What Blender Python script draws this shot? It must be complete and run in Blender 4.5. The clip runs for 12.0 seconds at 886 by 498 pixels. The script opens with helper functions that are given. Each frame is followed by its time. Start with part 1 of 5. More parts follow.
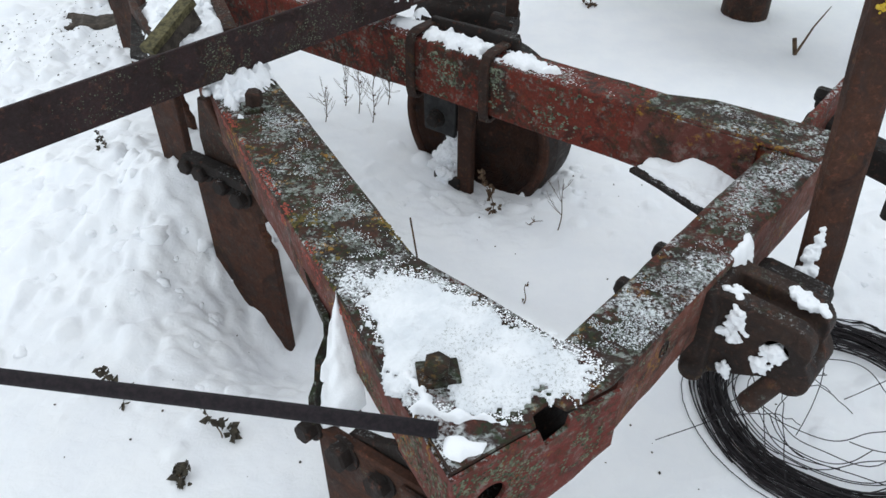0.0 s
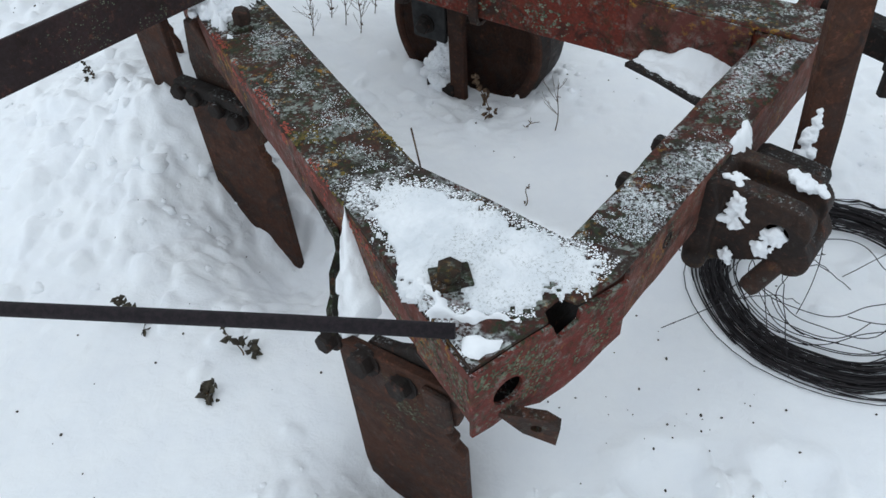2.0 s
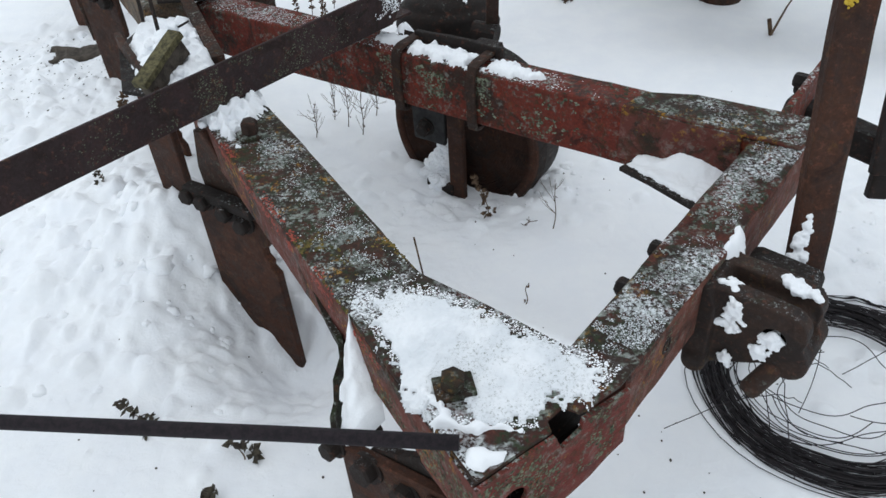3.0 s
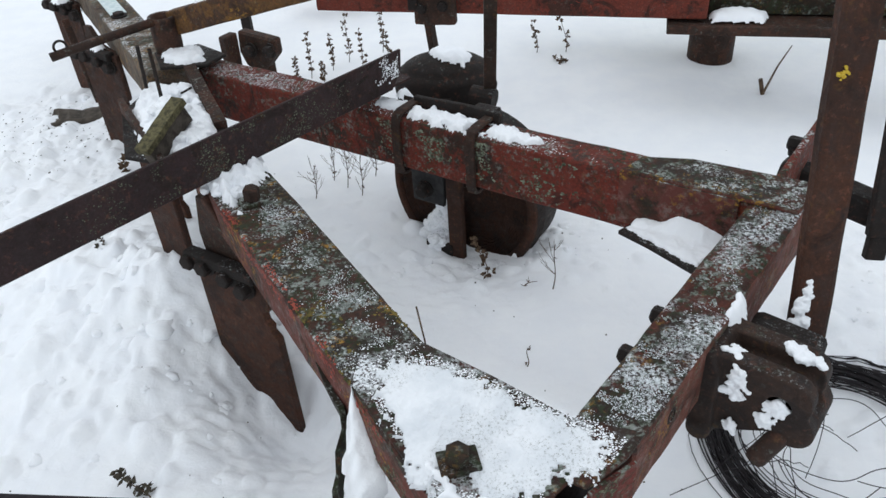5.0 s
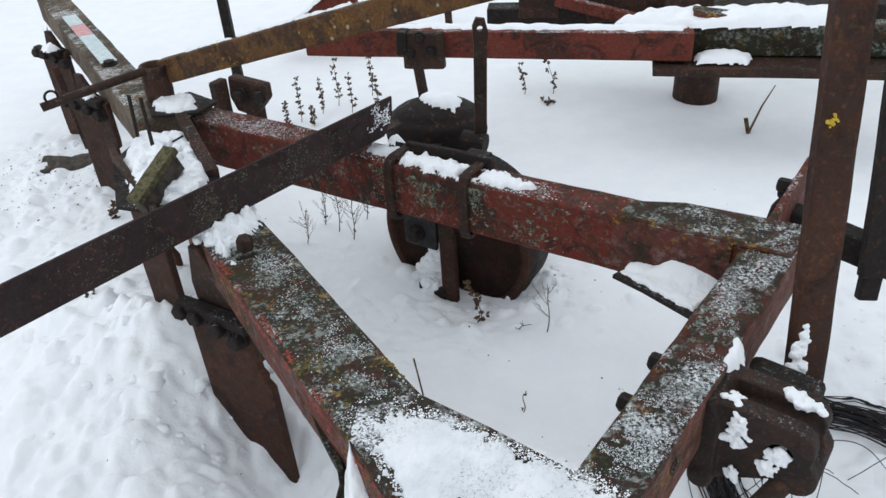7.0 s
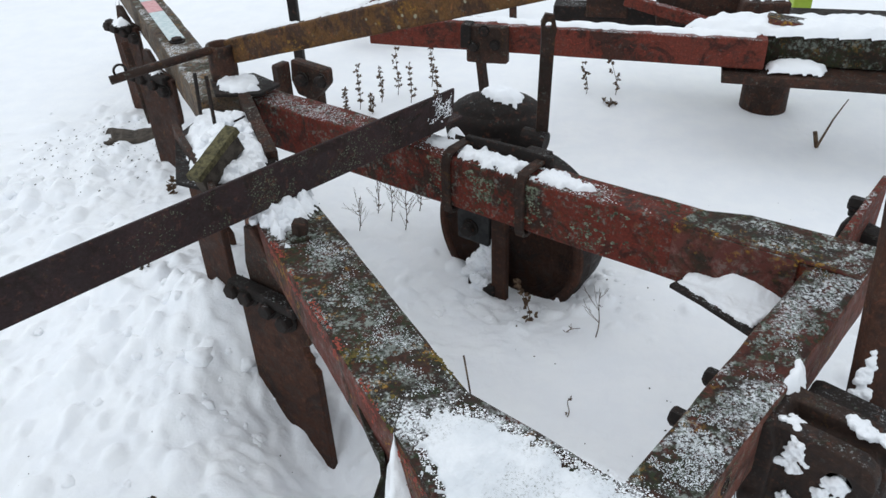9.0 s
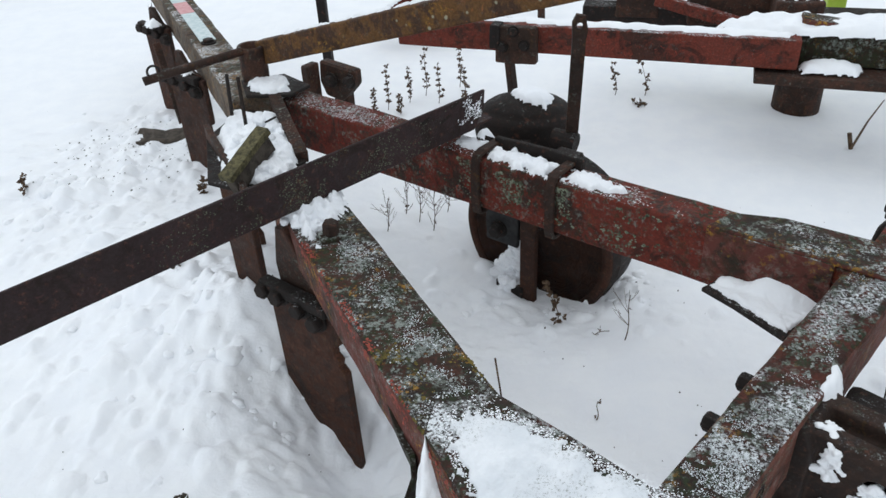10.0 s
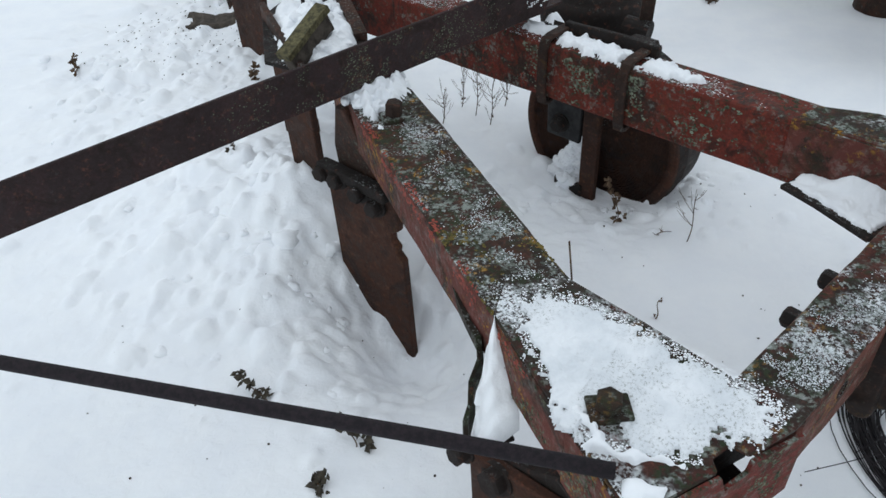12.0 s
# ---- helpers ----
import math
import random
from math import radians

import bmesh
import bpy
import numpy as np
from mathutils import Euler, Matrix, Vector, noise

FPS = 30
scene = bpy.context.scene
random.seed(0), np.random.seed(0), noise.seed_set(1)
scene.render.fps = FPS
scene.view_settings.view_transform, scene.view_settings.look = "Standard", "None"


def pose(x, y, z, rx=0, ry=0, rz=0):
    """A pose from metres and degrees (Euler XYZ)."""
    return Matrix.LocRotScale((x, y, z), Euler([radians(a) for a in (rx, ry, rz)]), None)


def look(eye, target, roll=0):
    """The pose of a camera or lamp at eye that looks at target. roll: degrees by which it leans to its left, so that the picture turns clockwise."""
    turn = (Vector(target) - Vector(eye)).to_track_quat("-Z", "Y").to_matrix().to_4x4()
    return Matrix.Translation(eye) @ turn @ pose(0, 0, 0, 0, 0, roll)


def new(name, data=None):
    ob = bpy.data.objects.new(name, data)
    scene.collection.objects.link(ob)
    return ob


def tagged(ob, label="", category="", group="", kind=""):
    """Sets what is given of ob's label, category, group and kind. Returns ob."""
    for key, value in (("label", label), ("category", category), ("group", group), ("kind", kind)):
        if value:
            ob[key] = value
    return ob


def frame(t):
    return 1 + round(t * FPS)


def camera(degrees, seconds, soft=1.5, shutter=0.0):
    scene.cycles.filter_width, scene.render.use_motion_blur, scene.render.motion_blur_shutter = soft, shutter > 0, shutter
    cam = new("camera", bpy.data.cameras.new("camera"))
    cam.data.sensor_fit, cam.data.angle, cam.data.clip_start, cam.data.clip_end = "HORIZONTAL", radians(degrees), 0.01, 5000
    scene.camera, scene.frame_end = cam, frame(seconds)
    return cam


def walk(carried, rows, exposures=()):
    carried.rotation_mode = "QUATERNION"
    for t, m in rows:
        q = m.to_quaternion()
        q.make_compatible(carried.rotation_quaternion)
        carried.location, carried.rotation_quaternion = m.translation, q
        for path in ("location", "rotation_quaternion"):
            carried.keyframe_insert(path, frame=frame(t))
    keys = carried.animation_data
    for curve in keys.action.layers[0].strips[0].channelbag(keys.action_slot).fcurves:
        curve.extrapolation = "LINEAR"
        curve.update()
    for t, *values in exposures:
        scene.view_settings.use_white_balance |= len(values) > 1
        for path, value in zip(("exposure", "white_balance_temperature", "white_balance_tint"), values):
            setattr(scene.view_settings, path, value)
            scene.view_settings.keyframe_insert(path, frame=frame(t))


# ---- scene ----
cam = camera(59.4, 12.0)
PATH = [
    (0, (0.285, 0.232, 1.338), (0.116, 1.785, 0.089), 0.1),
    (0.5, (0.278, 0.21, 1.305), (0.117, 1.629, -0.096), -1.4),
    (1, (0.272, 0.205, 1.31), (0.113, 1.599, -0.115), -2.9),
    (1.5, (0.271, 0.203, 1.314), (0.114, 1.565, -0.142), -4.0),
    (2, (0.273, 0.213, 1.351), (0.121, 1.611, -0.072), -3.9),
    (2.5, (0.272, 0.213, 1.376), (0.121, 1.702, 0.049), -4.0),
    (3, (0.27, 0.218, 1.394), (0.12, 1.762, 0.132), -3.9),
    (3.5, (0.274, 0.226, 1.407), (0.129, 1.813, 0.198), -3.9),
    (5.5, (0.259, 0.236, 1.423), (0.124, 1.867, 0.273), -4.0),
    (6, (0.259, 0.242, 1.426), (0.134, 1.885, 0.293), -4.4),
    (6.5, (0.256, 0.248, 1.427), (0.144, 1.9, 0.304), -4.4),
    (7, (0.249, 0.249, 1.439), (0.142, 1.925, 0.353), -4.0),
    (9, (0.228, 0.265, 1.432), (0.006, 1.925, 0.338), -2.3),
    (9.5, (0.222, 0.262, 1.434), (-0.053, 1.916, 0.342), -2.7),
    (10, (0.216, 0.266, 1.435), (-0.068, 1.918, 0.343), -3.1),
    (10.5, (0.193, 0.283, 1.447), (-0.102, 1.924, 0.343), -2.4),
    (11, (0.19, 0.264, 1.448), (-0.155, 1.919, 0.38), -2.6),
    (11.5, (0.175, 0.256, 1.402), (-0.192, 1.843, 0.243), -2.1),
    (12, (0.157, 0.265, 1.368), (-0.203, 1.766, 0.097), -3.1),
]
walk(cam, [(t, look(eye, target, roll)) for t, eye, target, roll in PATH],
     [(0, 0.76, 6150, 6), (0.5, 0.64, 6050, 5), (1.5, 0.52, 5900, 4), (3.0, 0.64, 6100, 6), (6.5, 0.65, 6150, 7), (11, 0.59, 6150, 6), (12, 0.50, 6000, 5)])

# ---- light: an overcast winter day ----
world = bpy.data.worlds.new("world")
scene.world = world
world.use_nodes = True
wn, wl = world.node_tree.nodes, world.node_tree.links
sky = wn.new("ShaderNodeTexSky")
sky.sky_type = "NISHITA"
sky.sun_disc = False
sky.sun_elevation, sky.sun_rotation = radians(80), radians(293)
sky.dust_density = 0.5
grey = wn.new("ShaderNodeHueSaturation")
grey.inputs["Saturation"].default_value = 0.12
wl.new(sky.outputs["Color"], grey.inputs["Color"])
wl.new(grey.outputs["Color"], wn["Background"].inputs["Color"])
wn["Background"].inputs["Strength"].default_value = 0.13
sun = new("sun", bpy.data.lights.new("sun", "SUN"))
sun.data.energy, sun.data.angle, sun.data.color = 0.42, radians(100), (1.0, 0.97, 0.93)
sun.matrix_world = look((-0.7, 0.3, 4.5), (0, 0, 0))


# ---- materials ----
class Mat:
    """A small builder of procedural materials on the position in the world."""

    def __init__(self, name):
        self.m = bpy.data.materials.new(name)
        self.m.use_nodes = True
        self.n, self.l = self.m.node_tree.nodes, self.m.node_tree.links
        self.b = self.n["Principled BSDF"]
        self.geo = self.n.new("ShaderNodeNewGeometry")

    def noise(self, scale, detail=4, rough=0.6, dist=0.0):
        q = self.n.new("ShaderNodeTexNoise")
        q.inputs["Scale"].default_value, q.inputs["Detail"].default_value = scale, detail
        q.inputs["Roughness"].default_value, q.inputs["Distortion"].default_value = rough, dist
        self.l.new(self.geo.outputs["Position"], q.inputs["Vector"])
        return q.outputs["Fac"]

    def voronoi(self, scale):
        q = self.n.new("ShaderNodeTexVoronoi")
        q.inputs["Scale"].default_value = scale
        self.l.new(self.geo.outputs["Position"], q.inputs["Vector"])
        return q.outputs["Distance"]

    def ramp(self, fac, a, b):
        q = self.n.new("ShaderNodeMapRange")
        q.interpolation_type = "SMOOTHSTEP"
        q.inputs["From Min"].default_value, q.inputs["From Max"].default_value = a, b
        self.l.new(fac, q.inputs["Value"])
        return q.outputs["Result"]

    def math(self, op, a, b):
        q = self.n.new("ShaderNodeMath")
        q.operation = op
        for k, v in enumerate((a, b)):
            if isinstance(v, (int, float)):
                q.inputs[k].default_value = v
            else:
                self.l.new(v, q.inputs[k])
        return q.outputs[0]

    def mix(self, fac, a, b):
        q = self.n.new("ShaderNodeMix")
        q.data_type = "RGBA"
        for k, v in ((0, fac), (6, a), (7, b)):
            if isinstance(v, tuple):
                q.inputs[k].default_value = (*v, 1)
            elif isinstance(v, (int, float)):
                q.inputs[k].default_value = v
            else:
                self.l.new(v, q.inputs[k])
        return q.outputs[2]

    def up(self, a=0.55, b=0.9):
        q = self.n.new("ShaderNodeSeparateXYZ")
        self.l.new(self.geo.outputs["Normal"], q.inputs[0])
        return self.ramp(q.outputs["Z"], a, b)

    def bump(self, fac, strength, distance=0.003):
        q = self.n.new("ShaderNodeBump")
        q.inputs["Strength"].default_value, q.inputs["Distance"].default_value = strength, distance
        self.l.new(fac, q.inputs["Height"])
        self.l.new(q.outputs["Normal"], self.b.inputs["Normal"])

    def done(self, colour, rough, metal=0.0, spec=0.4):
        for key, v in (("Base Color", colour), ("Roughness", rough), ("Metallic", metal), ("Specular IOR Level", spec)):
            if isinstance(v, tuple):
                self.b.inputs[key].default_value = (*v, 1)
            elif isinstance(v, (int, float)):
                self.b.inputs[key].default_value = v
            else:
                self.l.new(v, self.b.inputs[key])
        return self.m


def weathered(name, paint, rust, paint_share, lichen=0.5, frost=0.5, yellow=0.2, side=0.25, spots=0.0, flank=None):
    """Old painted steel: paint, rust showing through, grey-green lichen and frost lying on top."""
    k = Mat(name)
    big, mid, fine = k.noise(5, 5), k.noise(26, 6, 0.65, 0.6), k.noise(160, 4, 0.7)
    share = k.math("ADD", k.math("MULTIPLY", big, 0.55), k.math("MULTIPLY", mid, 0.45))
    base = k.mix(k.ramp(share, 0.62 - 0.3 * paint_share, 0.70 - 0.3 * paint_share), rust, paint)
    base = k.mix(k.ramp(fine, 0.35, 0.75), k.mix(0.45, base, (0.015, 0.01, 0.008)), base)
    base = k.mix(k.math("MULTIPLY", k.ramp(k.noise(60, 5, 0.7), 0.55, 0.72), 0.35), base, (0.22, 0.085, 0.05))
    stain = k.math("MULTIPLY", k.ramp(k.noise(11, 6, 0.7, 1.2), 0.50, 0.66), 0.75)
    base = k.mix(stain, base, (0.018, 0.012, 0.010))
    scratch = k.math("MULTIPLY", k.ramp(k.noise(33, 6, 0.75, 2.0), 0.60, 0.66), 0.8 * paint_share)
    base = k.mix(scratch, base, (min(1.0, paint[0] * 2.2), paint[1] * 1.5, paint[2] * 1.3))
    top = k.up()
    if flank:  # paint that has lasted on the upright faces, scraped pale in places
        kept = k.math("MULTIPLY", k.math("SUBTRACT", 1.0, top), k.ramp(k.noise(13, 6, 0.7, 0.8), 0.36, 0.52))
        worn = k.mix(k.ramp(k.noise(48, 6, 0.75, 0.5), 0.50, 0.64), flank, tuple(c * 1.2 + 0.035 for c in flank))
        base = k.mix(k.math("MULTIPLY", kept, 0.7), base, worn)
    everywhere = k.math("ADD", k.math("MULTIPLY", top, 1.0 - side), side)
    patch = k.ramp(k.noise(10, 5, 0.65, 0.8), 0.38, 0.52)
    speck = k.ramp(k.noise(85, 6, 0.7), 0.60 - 0.16 * lichen, 0.70 - 0.16 * lichen)
    lic = k.math("MULTIPLY", k.math("MULTIPLY", patch, speck), everywhere)
    green = k.mix(k.ramp(k.noise(24, 6, 0.75), 0.47, 0.60), (0.026, 0.033, 0.016), (0.22, 0.245, 0.215))
    colour = k.mix(k.math("MULTIPLY", lic, min(1.0, lichen * 1.6)), base, green)
    yel = k.math("MULTIPLY", k.ramp(k.noise(14, 3), 0.57 - 0.06 * yellow, 0.64), k.ramp(k.noise(90, 5, 0.7), 0.52, 0.6))
    colour = k.mix(k.math("MULTIPLY", yel, yellow), colour, (0.30, 0.16, 0.025))
    fr = k.math("MULTIPLY", k.math("MULTIPLY", k.ramp(k.noise(6, 5, 0.65), 0.48, 0.60), k.ramp(k.noise(170, 5, 0.75), 0.57 - 0.12 * frost, 0.66 - 0.12 * frost)), k.up(0.75, 0.95))
    colour = k.mix(k.math("MULTIPLY", fr, min(1.0, frost * 1.4)), colour, (0.75, 0.78, 0.80))
    if spots:
        pale = k.math("MULTIPLY", k.ramp(k.voronoi(32), 0.20, 0.12), k.ramp(k.noise(17, 3), 0.50, 0.58))
        colour = k.mix(k.math("MULTIPLY", pale, spots), colour, (0.34, 0.33, 0.24))
    k.bump(k.math("ADD", k.math("ADD", fine, k.math("MULTIPLY", mid, 0.8)), k.math("MULTIPLY", lic, 0.9)), 0.55, 0.0025)
    return k.done(colour, k.ramp(mid, -0.35, 0.85), 0.0, 0.22)


IRON = weathered("cast_iron", (0.048, 0.030, 0.023), (0.022, 0.016, 0.014), 0.5, 0.30, 0.2, 0.1, 0.2)
BROWN = weathered("brown_rust", (0.070, 0.030, 0.018), (0.046, 0.022, 0.015), 0.5, 0.18, 0.1, 0.1, 0.3)
BAR = weathered("purple_brown_steel", (0.046, 0.028, 0.029), (0.032, 0.021, 0.022), 0.5, 0.2, 0.1, 0.1, 0.3)
MOSSY = weathered("mossy_iron", (0.045, 0.030, 0.02), (0.022, 0.018, 0.012), 0.5, 1.0, 0.3, 0.3, 0.8)
NOSE_RED = weathered("nose_paint", (0.17, 0.034, 0.024), (0.040, 0.022, 0.016), 0.7, 0.8, 0.3, 0.3, 0.55, 0.0, (0.125, 0.028, 0.021))
NOSE = weathered("frosted_plate", (0.085, 0.027, 0.020), (0.035, 0.021, 0.016), 0.4, 0.9, 1.1, 0.4, 0.3)
RED = weathered("red_paint", (0.17, 0.032, 0.020), (0.045, 0.021, 0.015), 0.7, 0.7, 0.45, 0.1, 0.55)
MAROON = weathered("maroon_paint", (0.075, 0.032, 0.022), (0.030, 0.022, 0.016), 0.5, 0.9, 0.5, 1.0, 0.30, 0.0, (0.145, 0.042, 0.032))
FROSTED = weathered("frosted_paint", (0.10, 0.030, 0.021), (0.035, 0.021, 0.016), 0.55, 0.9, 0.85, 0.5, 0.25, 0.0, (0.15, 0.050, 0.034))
TAN = weathered("grey_tan_beam", (0.19, 0.14, 0.10), (0.085, 0.058, 0.040), 0.55, 0.8, 0.75, 0.7, 0.4)
STEEL = weathered("rusty_steel", (0.078, 0.038, 0.026), (0.040, 0.024, 0.018), 0.5, 0.4, 0.15, 0.1, 0.5)
DARK = weathered("dark_iron", (0.026, 0.021, 0.019), (0.016, 0.014, 0.013), 0.5, 0.3, 0.3, 0.0, 0.2)
OCHRE = weathered("ochre_rust", (0.16, 0.080, 0.028), (0.07, 0.036, 0.02), 0.6, 0.35, 0.3, 0.7, 0.35, 0.8)
BRIGHT = weathered("orange_red_paint", (0.19, 0.042, 0.027), (0.07, 0.028, 0.02), 0.75, 0.45, 0.6, 0.0, 0.22)


def snow_material(name, speckle):
    k = Mat(name)
    a, b, c = k.noise(9, 5, 0.6), k.noise(48, 6, 0.65, 0.4), k.noise(420, 3, 0.7)
    colour = k.mix(k.ramp(a, 0.3, 0.7), (0.87, 0.89, 0.92), (0.91, 0.925, 0.94))
    dirt = k.math("MULTIPLY", k.ramp(k.voronoi(38), 0.07, 0.03), k.ramp(k.noise(6, 3), 0.60, 0.72))
    colour = k.mix(k.math("MULTIPLY", dirt, speckle), colour, (0.16, 0.14, 0.12))
    k.bump(k.math("ADD", k.math("MULTIPLY", b, 1.6), k.math("MULTIPLY", c, 0.15)), 0.34, 0.007)
    return k.done(colour, 0.75, 0.0, 0.25)


SNOW = snow_material("snow", 0.8)
CLEAN_SNOW = snow_material("loose_snow", 0.15)


def crust_material():
    """A thin crust of snow through which the plate shows in specks."""
    k = Mat("thin_snow_crust")
    holes = k.math("MULTIPLY", k.ramp(k.noise(240, 6, 0.8, 0.5), 0.53, 0.63), k.ramp(k.noise(13, 5, 0.65), 0.41, 0.58))
    colour = k.mix(k.ramp(k.noise(14, 4), 0.3, 0.7), (0.70, 0.73, 0.76), (0.84, 0.86, 0.88))
    colour = k.mix(k.math("MULTIPLY", holes, 0.8), colour, (0.20, 0.21, 0.18))
    k.bump(k.math("SUBTRACT", k.noise(90, 6, 0.75), holes), 0.4, 0.003)
    return k.done(colour, 0.8, 0.0, 0.2)


CRUST = crust_material()


def plain(name, a, b, scale, rough, metal=0.0):
    k = Mat(name)
    f = k.noise(scale, 5, 0.65)
    k.bump(f, 0.4, 0.002)
    return k.done(k.mix(k.ramp(f, 0.35, 0.65), a, b), rough, metal)


WIRE = plain("black_wire", (0.007, 0.006, 0.008), (0.020, 0.015, 0.017), 80, 0.7)
WEED = plain("dry_weed", (0.05, 0.028, 0.016), (0.13, 0.085, 0.05), 60, 0.9)
WEED_GREEN = plain("withered_leaf", (0.03, 0.024, 0.018), (0.07, 0.06, 0.04), 60, 0.9)
FROST = plain("grey_frost", (0.40, 0.43, 0.44), (0.74, 0.77, 0.79), 130, 0.9)
ROD = plain("dark_purple_steel", (0.007, 0.005, 0.007), (0.018, 0.012, 0.015), 120, 0.9)
MOSS_WOOD = plain("mossy_wood", (0.045, 0.040, 0.020), (0.13, 0.115, 0.055), 90, 0.95)
RUBBER = plain("old_rubber", (0.012, 0.012, 0.013), (0.03, 0.03, 0.03), 40, 0.8)
LIME = plain("lime_green_paint", (0.30, 0.42, 0.03), (0.36, 0.48, 0.05), 20, 0.5)
PINK = plain("faded_pink_print", (0.55, 0.25, 0.26), (0.62, 0.36, 0.36), 50, 0.6)
PALE = plain("pale_blue_print", (0.45, 0.55, 0.56), (0.62, 0.68, 0.68), 50, 0.6)
EARTH = plain("bare_earth", (0.035, 0.028, 0.022), (0.09, 0.075, 0.06), 30, 0.95)


# ---- mesh helpers ----
def V(*a):
    return Vector(a)


def part(name, bm, material, parent=None, label="", smooth=False):
    me = bpy.data.meshes.new(name)
    bmesh.ops.recalc_face_normals(bm, faces=bm.faces)
    bm.to_mesh(me)
    bm.free()
    me.materials.append(material)
    if smooth:
        for f in me.polygons:
            f.use_smooth = True
    ob = new(name, me)
    if parent is not None:
        ob.parent = parent
        ob.matrix_parent_inverse = parent.matrix_world.inverted()
    if label:
        tagged(ob, label)
    return ob


def thing(name, label, category, at=(0, 0, 0), group="", kind=""):
    ob = new(name)
    ob.empty_display_size = 0.1
    ob.matrix_world = Matrix.Translation(at)
    bpy.context.view_layer.update()
    return tagged(ob, label, category, group, kind)


def axes(p0, p1, lift=Vector((0, 0, 1))):
    """A frame at p0 with x along p1 - p0, y level to its left and z up."""
    x = (Vector(p1) - Vector(p0)).normalized()
    y = lift.cross(x).normalized()
    z = x.cross(y)
    return Matrix.Translation(p0) @ Matrix((x, y, z)).transposed().to_4x4()


def box(bm, m, x0, x1, y0, y1, z0, z1, bevel=0.003, cuts=0, wear=0.0):
    """A bar along the x axis of m with rounded, worn edges."""
    b = min(bevel, (y1 - y0) * 0.3, (z1 - z0) * 0.3)
    ring = []
    for cy, cz, a0 in ((y1 - b, z1 - b, 0), (y0 + b, z1 - b, 90), (y0 + b, z0 + b, 180), (y1 - b, z0 + b, 270)):
        ring += [(cy + b * math.cos(radians(a0 + a)), cz + b * math.sin(radians(a0 + a))) for a in (0, 45, 90)]
    e = min(b, (x1 - x0) * 0.2) * 0.6
    xs = [x0, x0 + e] + [x0 + (x1 - x0) * k / (cuts + 1) for k in range(1, cuts + 1)] + [x1 - e, x1]
    cy, cz = (y0 + y1) / 2, (z0 + z1) / 2
    rings = []
    for k, x in enumerate(xs):
        shrink = e if k in (0, len(xs) - 1) else 0.0
        row = []
        for y, z in ring:
            y -= math.copysign(min(shrink, abs(y - cy)), y - cy)
            z -= math.copysign(min(shrink, abs(z - cz)), z - cz)
            p = m @ Vector((x, y, z))
            if wear:
                p += wear * noise.noise_vector(p * 7) + 0.4 * wear * noise.noise_vector(p * 40)
            row.append(bm.verts.new(p))
        rings.append(row)
    n = len(ring)
    for a, c in zip(rings, rings[1:]):
        for q in range(n):
            bm.faces.new((a[q], a[(q + 1) % n], c[(q + 1) % n], c[q]))
    bm.faces.new(rings[0][::-1])
    bm.faces.new(rings[-1])
    return bm


def prism(bm, m, pts, z0, z1, bevel=0.002):
    """A plate with the outline pts (x, y) in the frame m, from z0 to z1."""
    low = [bm.verts.new(m @ Vector((x, y, z0))) for x, y in pts]
    f = bm.faces.new(low)
    g = bmesh.ops.extrude_face_region(bm, geom=[f])
    top = [v for v in g["geom"] if isinstance(v, bmesh.types.BMVert)]
    bmesh.ops.translate(bm, verts=top, vec=m.to_3x3() @ Vector((0, 0, z1 - z0)))
    if bevel:
        es = list({e for v in low + top for e in v.link_edges})
        bmesh.ops.bevel(bm, geom=es, offset=bevel, segments=1, affect="EDGES")
    return bm


def tube(bm, path, radius, sides=8, closed=False, taper=None):
    """A round bar along points."""
    path = [Vector(p) for p in path]
    rings = []
    n = len(path)
    side = None
    for i, p in enumerate(path):
        if closed:
            d = (path[(i + 1) % n] - path[i - 1]).normalized()
        else:
            d = (path[min(i + 1, n - 1)] - path[max(i - 1, 0)]).normalized()
        if side is None:
            side = d.orthogonal().normalized()
        side = (side - d * side.dot(d)).normalized()
        other = d.cross(side)
        r = radius if taper is None else radius * (1 + (taper - 1) * i / max(1, n - 1))
        rings.append([bm.verts.new(p + r * (math.cos(a) * side + math.sin(a) * other)) for a in (2 * math.pi * j / sides for j in range(sides))])
    last = n if closed else n - 1
    for i in range(last):
        a, b = rings[i], rings[(i + 1) % n]
        for j in range(sides):
            bm.faces.new((a[j], a[(j + 1) % sides], b[(j + 1) % sides], b[j]))
    if not closed:
        bm.faces.new(rings[0][::-1])
        bm.faces.new(rings[-1])
    return bm


def turned(bm, m, profile, sides=28):
    """A body turned about the z axis of m from (radius, height) pairs."""
    rings = []
    for r, z in profile:
        rings.append([bm.verts.new(m @ Vector((r * math.cos(a), r * math.sin(a), z))) for a in (2 * math.pi * j / sides for j in range(sides))])
    for a, b in zip(rings, rings[1:]):
        for j in range(sides):
            bm.faces.new((a[j], a[(j + 1) % sides], b[(j + 1) % sides], b[j]))
    if profile[0][0] > 1e-5:
        bm.faces.new(rings[0][::-1])
    if profile[-1][0] > 1e-5:
        bm.faces.new(rings[-1])
    bmesh.ops.remove_doubles(bm, verts=bm.verts, dist=1e-6)
    return bm


